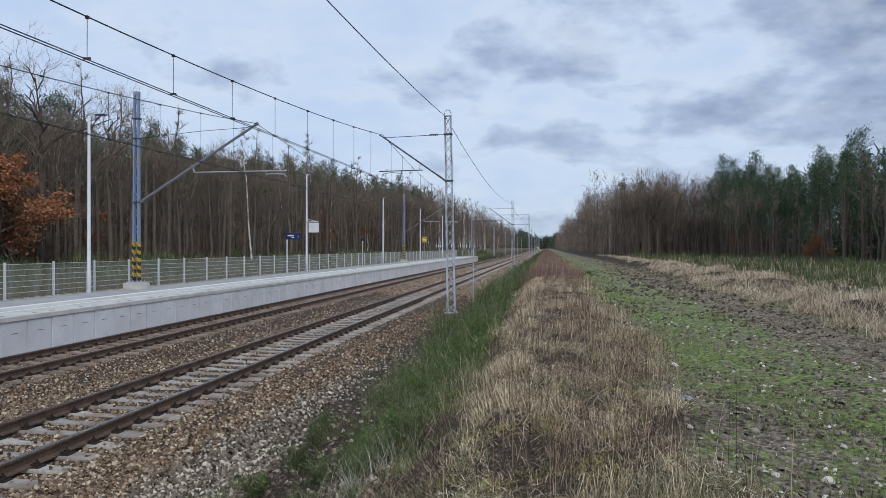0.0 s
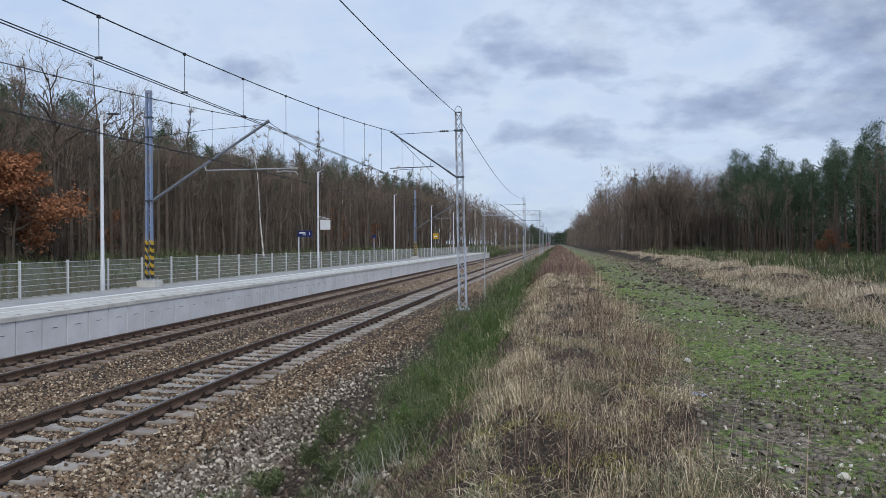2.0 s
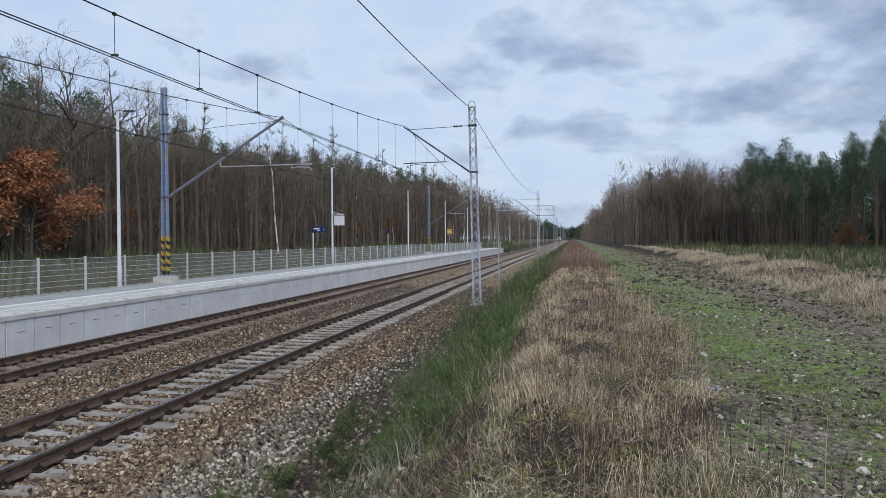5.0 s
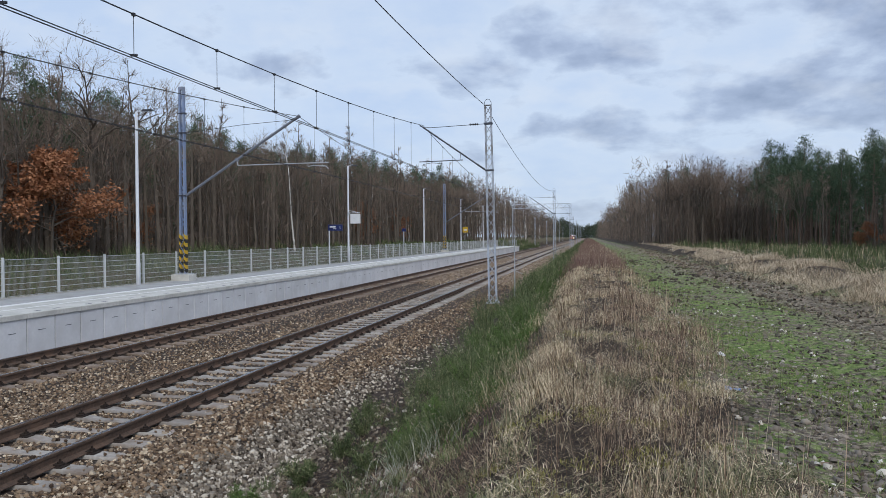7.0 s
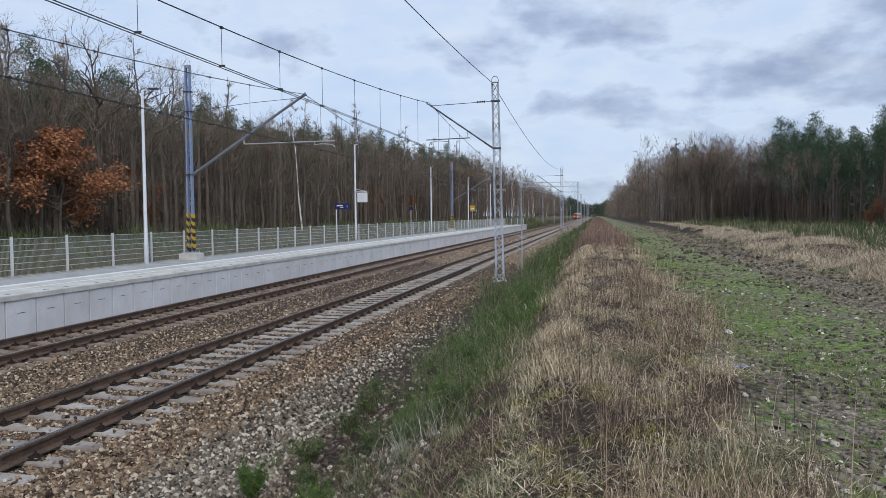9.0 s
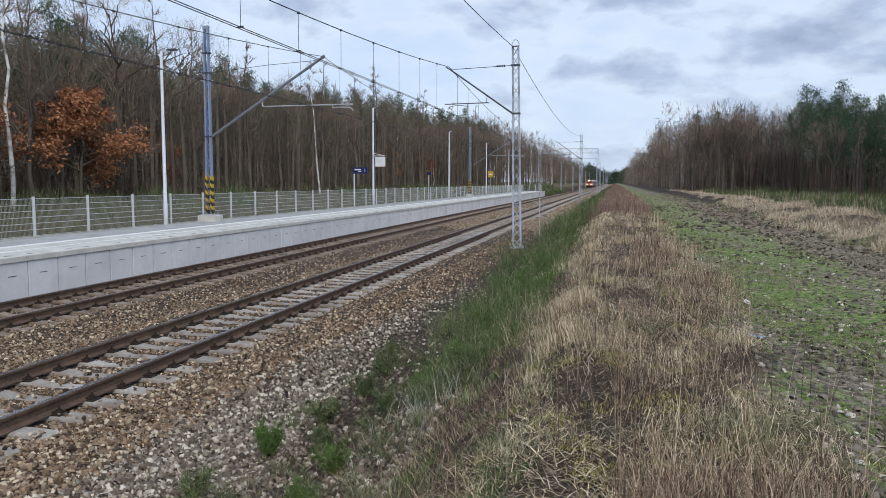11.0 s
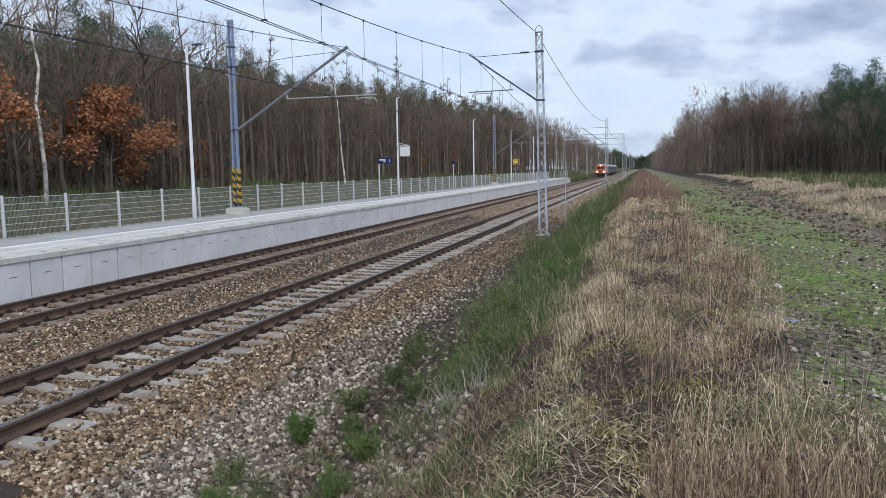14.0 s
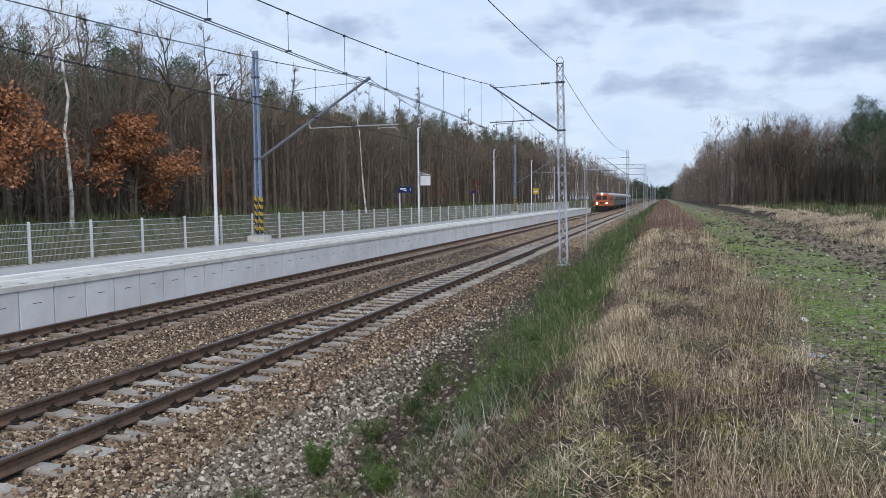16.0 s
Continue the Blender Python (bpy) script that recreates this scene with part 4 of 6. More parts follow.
def bogie(parent, y, wb):
    f = part("bogie", Build().box(-1.15, 1.15, y - wb / 2 - 0.7, y + wb / 2 + 0.7, 0.45, 0.85, c=0.05), M["train_dark"], parent)
    for yy in (y - wb / 2, y + wb / 2):
        for s in (-1, 1):
            part("wheel", Build().tube([(s * 0.68, yy, 0.56), (s * 0.82, yy, 0.56)], 0.56, 16), M["train_dark"], f)


def locomotive():
    t = thing("locomotive", pose(TRACK_B, 0, 0), "orange electric locomotive with lit headlights", "locomotive")
    part("body", hull(Build(), 2.98, 1.05, 3.55, 0.0, 15.9, 0.12, 0.22), M["train_orange"], t, "orange body")
    part("roof", hull(Build(), 2.5, 3.5, 3.82, 0.45, 15.4, 0.1), M["roof_grey"], t, "grey roof")
    part("underframe", Build().box(-1.3, 1.3, 0.3, 15.6, 0.7, 1.05), M["train_dark"], t)
    part("buffer_beam", Build().box(-1.42, 1.42, -0.08, 0.3, 0.62, 1.1, c=0.03), M["train_dark"], t)
    part("snow_plough", Build().box(-1.2, 1.2, -0.05, 0.25, 0.15, 0.6, c=0.03), M["train_dark"], t)
    for s in (-1, 1):
        part("buffer", Build().tube([(s * 0.875, -0.08, 1.03), (s * 0.875, -0.5, 1.03), (s * 0.875, -0.52, 1.03), (s * 0.875, -0.6, 1.03)], [0.1, 0.1, 0.23, 0.23], 12), M["train_dark"], t)
        w = Build()
        w.add([(s * 0.12, 0.045, 2.42), (s * 1.12, 0.045, 2.42), (s * 1.06, 0.155, 3.15), (s * 0.12, 0.155, 3.15), (s * 0.12, -0.035, 2.42), (s * 1.12, -0.035, 2.42), (s * 1.06, 0.075, 3.15), (s * 0.12, 0.075, 3.15)],
              [(0, 1, 2, 3), (7, 6, 5, 4), (0, 4, 5, 1), (1, 5, 6, 2), (2, 6, 7, 3), (3, 7, 4, 0)])
        part("windscreen", w, M["cab_glass"], t, "dark cab window")
        l = part("headlight_ring", Build().tube([(s * 0.98, 0.02, 1.62), (s * 0.98, -0.06, 1.62)], 0.2, 14), M["train_dark"], t)
        part("headlight", Build().tube([(s * 0.98, -0.05, 1.62), (s * 0.98, -0.085, 1.62)], 0.165, 14), M["headlight"], l, "lit warm headlight")
        for y in (0.9, 4.2, 7.2, 10.2, 14.4):
            part("side_window", Build().box(s * 1.47, s * 1.505, y, y + (0.8 if y in (0.9, 14.4) else 1.3), 2.35, 3.05), M["cab_glass"], t)
        part("stripe", Build().box(s * 1.48, s * 1.5, 1.8, 14.2, 1.35, 1.5), M["cream"], t)
    part("stripe", Build().box(-1.35, 1.35, -0.02, 0.02, 2.1, 2.17), M["cream"], t)
    part("emblem", Build().box(-0.32, 0.32, -0.025, 0.02, 1.55, 1.85), M["train_dark"], t, "dark plate")
    l = part("headlight_ring", Build().tube([(0, 0.24, 3.5), (0, 0.1, 3.5)], 0.19, 14), M["train_dark"], t)
    part("headlight", Build().tube([(0, 0.11, 3.5), (0, 0.075, 3.5)], 0.155, 14), M["headlight"], l, "lit top headlight")
    for y in (3.9, 12.0):
        bogie(t, y, 3.05)
    for y, up in ((2.6, 0), (12.6, 1)):
        p = Build()
        p.box(-0.9, 0.9, y - 0.6, y + 0.6, 3.95, 4.02)
        if up:
            for s in (-0.45, 0.45):
                p.tube([(s, y - 0.5, 4.02), (s, y + 0.9, 4.75), (s * 0.9, y, 5.52)], 0.03, 6)
            p.tube([(-0.85, y, 5.55), (0.85, y, 5.55)], 0.035, 6)
        else:
            for s in (-0.45, 0.45):
                p.tube([(s, y - 0.8, 4.06), (s, y + 0.9, 4.16)], 0.03, 6)
            p.tube([(-0.85, y - 0.8, 4.2), (0.85, y - 0.8, 4.2)], 0.03, 6)
        part("pantograph", p, M["dark_steel"], t)
    return t


def coach(label):
    t = thing("passenger_coach", pose(TRACK_B, 0, 0), label, "coach", "train coaches")
    part("body", hull(Build(), 2.85, 1.0, 3.5, 0.0, 24.1, 0.05), M["coach_grey"], t, "grey body")
    part("roof", hull(Build(), 2.6, 3.45, 3.75, 0.02, 24.08, 0.22), M["roof_grey"], t, "pale roof")
    part("underframe", Build().box(-1.25, 1.25, 0.3, 23.8, 0.6, 1.0), M["train_dark"], t)
    part("gangway", Build().box(-0.5, 0.5, -0.4, 0.0, 1.1, 3.3), M["train_dark"], t)
    for s in (-1, 1):
        part("window_band", Build().box(s * 1.415, s * 1.43, 1.4, 22.7, 2.0, 3.0), M["coach_blue"], t)
        for k in range(10):
            y = 2.2 + k * 2.0
            part("window", Build().box(s * 1.42, s * 1.437, y, y + 1.4, 2.15, 2.95), M["cab_glass"], t)
        for y in (0.35, 22.9):
            part("door", Build().box(s * 1.41, s * 1.44, y, y + 0.8, 1.05, 3.1), M["coach_blue"], t)
    for y in (2.9, 21.2):
        bogie(t, y, 2.5)
    return t


LOCO = locomotive()
COACHES = [coach("grey passenger coach with dark windows and pale roof") for _ in range(4)]

# ---- plants ----
def blades(name, pts, h, w, lean, material, label, category, seed, parent=None, kind="stuff", az=None, arch=0.0):
    """Grass blades or twigs: tapered bent strips, one at each point."""
    g = np.random.default_rng(seed)
    n = len(pts)
    h, w, lean = (np.broadcast_to(np.asarray(a, float), n) for a in (h, w, lean))
    az = g.uniform(0, 2 * np.pi, n) if az is None else az
    d = np.stack([np.cos(az), np.sin(az), np.zeros(n)], 1)
    fa = g.uniform(0, np.pi, n)
    s = np.stack([np.cos(fa), np.sin(fa), np.zeros(n)], 1) * (w / 2)[:, None]
    up = np.array([0, 0, 1.0])
    c = np.sqrt(np.clip(1 - lean ** 2, 0.0, 1))
    mid = pts + d * (h * lean * 0.4)[:, None] + up * (h * (0.52 * c + 0.03 + 0.12 * arch * lean))[:, None]
    tip = pts + d * (h * lean)[:, None] + up * (h * c * (1 - arch * lean))[:, None]
    v = np.stack([pts - s, pts + s, mid + s * 0.8, mid - s * 0.8, tip], 1).reshape(-1, 3)
    o = (np.arange(n) * 5)[:, None]
    ob = new(name, array_mesh(name, v, [o + np.array([[0, 1, 2, 3]]), o + np.array([[3, 2, 4]])], material))
    if parent is not None:
        ob.parent = parent
        return tagged(ob, label, kind=kind)
    return tagged(ob, label, category, kind=kind)


def sticks(name, pts, dirs, h, w, material, label, category, seed, parent=None, kind="stuff", droop=0.0):
    """Twigs, needles or shoots: tapered strips along given directions."""
    g = np.random.default_rng(seed)
    n = len(pts)
    h, w = (np.broadcast_to(np.asarray(a, float), n) for a in (h, w))
    d = dirs / np.linalg.norm(dirs, axis=1, keepdims=True)
    r = g.normal(size=(n, 3))
    s = np.cross(d, r)
    s = s / np.linalg.norm(s, axis=1, keepdims=True) * (w / 2)[:, None]
    tip = pts + d * h[:, None] - np.array([0, 0, 1.0]) * (h * droop)[:, None]
    v = np.stack([pts - s * 1.15, pts + s * 1.15, tip], 1).reshape(-1, 3)
    o = (np.arange(n) * 3)[:, None]
    ob = new(name, array_mesh(name, v, [o + np.array([[0, 1, 2]])], material))
    if parent is not None:
        ob.parent = parent
        return tagged(ob, label, kind=kind)
    return tagged(ob, label, category, kind=kind)


def on_ground(x, y, lift=0.0):
    return np.stack([x, y, ground_z(x, y) + lift], 1)


def clumped(n, clumps, x0, x1, y0, y1, power, rad, seed):
    """Points gathered round clump centres."""
    cx, cy, g = spread(clumps, x0, x1, y0, y1, power, seed)
    k = g.integers(0, clumps, n)
    return cx[k] + g.normal(0, 1, n) * rad, cy[k] + g.normal(0, 1, n) * rad, g, k


def patch_noise(x, y, scale, seed):
    """Smooth value noise over the ground, 0 to 1."""
    T = np.random.default_rng(seed).random((64, 64))
    u, v = np.asarray(x) * scale + 17.3, np.asarray(y) * scale + 5.1
    i, j = np.floor(u).astype(int), np.floor(v).astype(int)
    a, b = u - i, v - j
    a, b = a * a * (3 - 2 * a), b * b * (3 - 2 * b)
    at = lambda p, q: T[p % 64, q % 64]
    return (at(i, j) * (1 - a) + at(i + 1, j) * a) * (1 - b) + (at(i, j + 1) * (1 - a) + at(i + 1, j + 1) * a) * b


def on_bank(x, y, left=6.35, slack=0.12, seed=0):
    """Which points lie on the overgrown crest between the ditch slope and the field track."""
    j = (patch_noise(x, y, 1.1, 901) - 0.5) * 0.7 + np.random.default_rng(seed).normal(0, slack, len(x))
    return (x > left + j) & (x < np.interp(y, [4.9, 8.2, 11, 17, 40], [8.5, 8.85, 9.1, 9.3, 9.4]) + j)


def bank_plants():
    wide = lambda y, k=18.0, top=3.0: np.clip(y / k, 0.62, top)
    near = lambda y: np.clip(y / 11, 0.5, 1.0)
    straw_at = lambda x, y: patch_noise(x, y, 0.9, 902)
    # matted dead grass lying over the crest, thickest in patches
    x, y, g = spread(38000, 6.0, 9.6, 2.2, 75, 1.5, 21)
    keep = on_bank(x, y, 6.5, 0.12, 221) & (g.random(len(x)) < (0.42 + 0.85 * straw_at(x, y)) * np.clip((y - 1.5) / 5.5, 0.7, 1))
    x, y = x[keep], y[keep]
    lump = 0.16 * straw_at(x, y)
    blades("matted_grass", on_ground(x, y, 0.01) + np.stack([0 * x, 0 * x, lump * g.random(len(x))], 1), g.uniform(0.08, 0.32, len(x)) * near(y), 0.0075 * wide(y), g.uniform(0.93, 1.0, len(x)), M["straw"], "matted dry grass lying over the bank", "grass", 22)
    x, y, g = spread(30000, 6.0, 9.5, 2.2, 60, 1.65, 121)
    keep = on_bank(x, y, 6.55, 0.15, 222)
    x, y = x[keep], y[keep]
    blades("matted_stems", on_ground(x, y, 0.03), g.uniform(0.06, 0.34, len(x)) * near(y), 0.006 * wide(y), g.uniform(0.9, 1.0, len(x)), M["dead_stem"], "dead brown stems lying in the matted grass", "weeds", 122)
    g = np.random.default_rng(131)
    x, y = g.uniform(5.9, 9.0, 9000), g.uniform(-7.0, 2.6, 9000)
    blades("near_mat", on_ground(x, y, 0.01), g.uniform(0.1, 0.3, 9000), 0.009, g.uniform(0.95, 1.0, 9000), M["straw"], "matted dry grass around the viewpoint", "grass", 132)
    # thick pale straw hanging over the edge of the ditch slope
    x, y, g, k = clumped(4200, 60, 6.55, 7.05, 7.5, 45, 1.3, 0.12, 123)
    az = g.normal(np.pi, 1.2, len(x))
    blades("hanging_straw", on_ground(x, y, 0.02), g.uniform(0.15, 0.4, len(x)), 0.0085 * wide(y, 16), g.uniform(0.4, 0.95, len(x)), M["straw"], "thick pale straw bent over the ditch slope", "grass", 124, az=az, arch=1.0)
    # straw tufts
    x, y, g, k = clumped(20000, 420, 6.3, 9.3, 2.6, 80, 1.35, 0.08, 23)
    keep = on_bank(x, y, 6.6, 0.05, 223) & ((y > 6) | (x > 7.5)) & (straw_at(x, y) + 0.25 * g.normal(size=len(x)) > 0.42)
    hh = np.random.default_rng(5).uniform(0.15, 0.45, 420)[k][keep]
    x, y = x[keep], y[keep]
    blades("straw_tufts", on_ground(x, y), hh * g.uniform(0.6, 1.1, len(x)), 0.0065 * wide(y), g.uniform(0.3, 0.99, len(x)), M["straw"], "bent straw-coloured grass tufts on the bank", "grass", 24, arch=0.9)
    # dead weed stems, upright in clumps of their own
    x, y, g = spread(23000, 6.5, 9.4, 3.0, 95, 1.35, 25)
    wn_ = patch_noise(x, y, 1.05, 903)
    keep = on_bank(x, y, 6.6, 0.1, 224) & (wn_ + 0.07 * g.normal(size=len(x)) > 0.6) & ((x > 7.35) | (y > 6.8))
    x, y, wn_ = x[keep], y[keep], wn_[keep]
    h = (0.14 + 0.6 * (wn_ - 0.5)) * g.uniform(0.4, 1.35, len(x))
    blades("dead_weeds", on_ground(x, y), h, 0.006 * wide(y, 14, 4.5), g.uniform(0.0, 0.65, len(x)), M["weed"], "brown leafless weed stems standing in clumps", "weeds", 26)
    r = np.random.default_rng(27)
    j = r.integers(0, len(x), 14000)
    p = on_ground(x[j], y[j])
    p[:, 2] += h[j] * r.uniform(0.25, 0.9, len(j))
    blades("weed_shoots", p, r.uniform(0.03, 0.11, len(j)), 0.004 * wide(p[:, 1], 14, 4.5), r.uniform(0.3, 0.95, len(j)), M["weed"], "brown side shoots of the weeds", "weeds", 28)
    # a few tall single stalks
    x, y, g = spread(420, 6.6, 9.2, 4.0, 40, 1.5, 125)
    keep = on_bank(x, y, 6.7, 0.05, 225)
    x, y = x[keep], y[keep]
    blades("tall_stalks", on_ground(x, y), g.uniform(0.45, 0.85, len(x)), 0.007 * wide(y, 14), g.uniform(0.0, 0.3, len(x)), M["weed"], "tall dark single weed stalks", "weeds", 126)
    # faded olive grass in patches
    x, y, g, k = clumped(24000, 330, 6.2, 9.2, 2.8, 60, 1.45, 0.12, 29)
    keep = on_bank(x, y, 6.45, 0.1, 226) & (patch_noise(x, y, 0.8, 904) + 0.08 * g.normal(size=len(x)) > 0.5)
    x, y = x[keep], y[keep]
    blades("olive_grass", on_ground(x, y, 0.01), g.uniform(0.08, 0.26, len(x)), 0.005 * wide(y), g.uniform(0.3, 0.97, len(x)), M["olive_grass"], "faded olive grass among the straw", "grass", 30, arch=0.8)
    # cushions of yellow moss
    x, y, g, k = clumped(7000, 60, 6.4, 8.4, 3.4, 14, 1.3, 0.09, 127)
    blades("yellow_moss", on_ground(x, y, 0.02), g.uniform(0.015, 0.05, len(x)), 0.007, g.uniform(0.2, 0.95, len(x)), M["yellow_moss"], "low cushions of yellow moss on the bank", "moss", 128)
    # far strip of tall red-brown weeds
    x, y, g = spread(9000, 5.8, 9.2, 38, 420, 1.2, 31)
    blades("far_weeds", on_ground(x, y), g.uniform(0.4, 1.0, len(x)), 0.022 * np.clip(y / 60, 0.8, 4), g.uniform(0.0, 0.5, len(x)), M["weed_red"], "far strip of tall red-brown weeds", "weeds", 32)
    x, y, g = spread(12000, 5.8, 9.4, 50, 420, 1.2, 33)
    blades("far_straw", on_ground(x, y), g.uniform(0.25, 0.75, len(x)), 0.03 * np.clip(y / 60, 0.8, 4), g.uniform(0.3, 0.95, len(x)), M["straw"], "far strip of dry grass", "grass", 34)


bank_plants()


def ditch_plants():
    left = lambda y: np.interp(y, [8, 11, 15, 20, 30, 60], [5.0, 4.4, 3.8, 3.4, 3.5, 3.3])

    def broom(name, nb, x1, y0, y1, power, per, fine, h0, h1, seed, material, label):
        """Broom: fans of long upright shoots set with short green twigs."""
        cy, g = spread(nb, 0, 1, y0, y1, power, seed)[1:]
        cx = left(cy) + (x1 - left(cy)) * g.random(nb)
        Hh = (h0 + (h1 - h0) * g.random(nb) ** 2.0) * np.interp(cy, [7, 16, 30, 60], [0.5, 1.0, 1.15, 1.7])
        k = np.repeat(np.arange(nb), per)
        n = nb * per
        rad = g.uniform(0.1, 0.24, nb)[k]
        x, y = cx[k] + g.normal(0, 1, n) * rad, cy[k] + g.normal(0, 1, n) * rad
        base = on_ground(x, y)
        az, lean, h = g.uniform(0, 2 * np.pi, n), g.uniform(0.05, 0.75, n), Hh[k] * g.uniform(0.55, 1.15, n)
        blades(name, base, h, 0.006 * np.clip(y / 13, 0.8, 5), lean, M[material], label, "shrubs", seed + 1, az=az, arch=0.15)
        e = g.integers(0, n, nb * fine)
        f = g.uniform(0.2, 1.0, len(e))
        d = np.stack([np.cos(az[e]), np.sin(az[e]), 0 * f], 1) * (lean[e])[:, None]
        up = np.sqrt(1 - lean[e] ** 2)
        p = base[e] + (d + np.stack([0 * f, 0 * f, up], 1)) * (f * h[e])[:, None] + g.normal(0, 0.02, (len(e), 3))
        sticks(name + "_twigs", p, d + g.normal(0, 0.5, (len(e), 3)) + np.array([0, 0, 0.8]), g.uniform(0.05, 0.17, len(e)), 0.0062 * np.clip(p[:, 1] / 13, 0.8, 5), M[material], "fine green twigs of the broom", "shrubs", seed + 2)

    broom("broom_bushes", 125, 5.9, 8.5, 60, 1.25, 60, 420, 0.2, 1.25, 41, "broom", "dark olive broom bushes along the ditch")
    broom("green_broom", 40, 6.2, 9.5, 30, 1.2, 40, 420, 0.2, 0.6, 341, "seedling", "brighter green broom up the ditch slope")
    # broom along the farther bank
    nb, per = 270, 150
    cx, cy, g = spread(nb, 3.5, 6.2, 38, 330, 1.25, 241)
    R, Hh = g.uniform(0.4, 0.9, nb), 0.35 + 1.15 * g.random(nb) ** 1.2
    k = np.repeat(np.arange(nb), per)
    n = nb * per
    o = g.normal(0, 1, (n, 3))
    o[:, 2] = np.abs(o[:, 2])
    o = o / np.linalg.norm(o, axis=1, keepdims=True) * g.uniform(0.35, 1.0, (n, 1)) ** 0.6
    p = np.stack([cx[k] + o[:, 0] * R[k] * 0.8, cy[k] + o[:, 1] * R[k], ground_z(cx, cy)[k] + o[:, 2] * Hh[k] - 0.05], 1)
    sticks("far_broom", p, o + g.normal(0, 0.45, (n, 3)) + np.array([0, 0, 0.6]), g.uniform(0.1, 0.34, n), 0.014 * np.clip(p[:, 1] / 30, 0.8, 7), M["broom"], "olive broom bushes along the farther bank", "shrubs", 242)
    # bushes past the platform's end
    nb, per = 40, 170
    cx, cy, g = spread(nb, -11.5, -7.6, 154, 230, 1.1, 251)
    k = np.repeat(np.arange(nb), per)
    o = g.normal(0, 1, (nb * per, 3))
    o[:, 2] = np.abs(o[:, 2])
    o = o / np.linalg.norm(o, axis=1, keepdims=True) * g.uniform(0.3, 1.0, (nb * per, 1))
    p = np.stack([cx[k] + o[:, 0] * 1.1, cy[k] + o[:, 1] * 1.1, ground_z(cx, cy)[k] + o[:, 2] * g.uniform(0.9, 2.2, nb)[k]], 1)
    sticks("end_bushes", p, o + np.array([0, 0, 0.6]), g.uniform(0.3, 0.7, nb * per), 0.09, M["broom"], "dark bushes past the end of the platform", "shrubs", 252)
    # long grass down the slope
    x, y, g, k = clumped(3000, 70, 4.8, 6.4, 10.0, 60, 1.35, 0.16, 45)
    blades("slope_grass", on_ground(x, y), g.uniform(0.2, 0.5, len(x)), 0.006 * np.clip(y / 15, 0.8, 4), g.uniform(0.6, 0.99, len(x)), M["grass_green"], "long green grass on the ditch slope", "grass", 46, arch=0.8)
    x, y, g, k = clumped(1600, 50, 5.6, 6.5, 9, 50, 1.35, 0.2, 47)
    blades("slope_straw", on_ground(x, y), g.uniform(0.25, 0.7, len(x)), 0.005 * np.clip(y / 15, 0.8, 4), g.uniform(0.4, 0.98, len(x)), M["straw"], "dry grass stalks on the ditch slope", "grass", 48, arch=0.6)
    x, y, g, k = clumped(1200, 18, 3.4, 5.6, 5.5, 14, 1.3, 0.12, 147)
    blades("ditch_tufts", on_ground(x, y), g.uniform(0.1, 0.3, len(x)), 0.005, g.uniform(0.3, 0.97, len(x)), M["grass_green"], "scattered tufts of grass in the ditch", "grass", 148, arch=0.8)
    # pale dead stems leaning over the ditch
    x, y, g, k = clumped(230, 12, 4.5, 5.7, 7.2, 11, 1.2, 0.28, 247)
    blades("pale_stems", on_ground(x, y), g.uniform(0.2, 0.6, len(x)), 0.006, g.uniform(0.35, 0.97, len(x)), M["pale_stem"], "pale grey dead stems leaning in the ditch", "weeds", 248, arch=0.2)
    # faded and green tufts up the nearer slope
    x, y, g, k = clumped(5200, 75, 5.3, 6.8, 3.6, 11, 1.2, 0.1, 249)
    keep = k % 3 > 0
    blades("slope_tufts", on_ground(x, y)[keep], g.uniform(0.06, 0.22, keep.sum()), 0.0055, g.uniform(0.2, 0.95, keep.sum()), M["olive_grass"], "faded grass tufts on the nearer slope", "grass", 250, arch=0.7)
    blades("green_tufts", on_ground(x, y)[~keep], g.uniform(0.05, 0.2, (~keep).sum()), 0.006, g.uniform(0.2, 0.9, (~keep).sum()), M["seedling"], "small green tufts on the nearer slope", "grass", 254, arch=0.4)
    # sparse low bushes in the ditch
    nb, per = 50, 170
    cx, cy, g = spread(nb, 3.1, 5.4, 5.4, 15, 1.2, 141)
    R, Hh = g.uniform(0.12, 0.34, nb), g.uniform(0.08, 0.32, nb)
    k = np.repeat(np.arange(nb), per)
    n = nb * per
    o = g.normal(0, 1, (n, 3))
    o[:, 2] = np.abs(o[:, 2])
    o = o / np.linalg.norm(o, axis=1, keepdims=True) * g.uniform(0.2, 1.0, (n, 1))
    p = np.stack([cx[k] + o[:, 0] * R[k], cy[k] + o[:, 1] * R[k], ground_z(cx, cy)[k] + o[:, 2] * Hh[k]], 1)
    sticks("ditch_bushes", p, o + g.normal(0, 0.4, (n, 3)) + np.array([0, 0, 0.4]), g.uniform(0.05, 0.16, n), 0.006, M["broom"], "sparse low green plants in the ditch", "shrubs", 142)
    # twig litter in the ditch bottom
    x, y, g = spread(24000, 3.2, 6.5, 4.0, 30, 1.7, 49)
    blades("twig_litter", on_ground(x, y, 0.015), g.uniform(0.06, 0.25, len(x)), 0.005, g.uniform(0.75, 0.99, len(x)), M["dead_stem"], "dark dead twigs lying in the ditch", "litter", 50)
    x, y, g = spread(2600, 3.0, 5.6, 4.8, 25, 1.6, 51)
    stones("scattered_stones", on_ground(x, y, 0.01), 0.028, M["grey_stone"], "loose grey stones scattered in the ditch", 52)


ditch_plants()


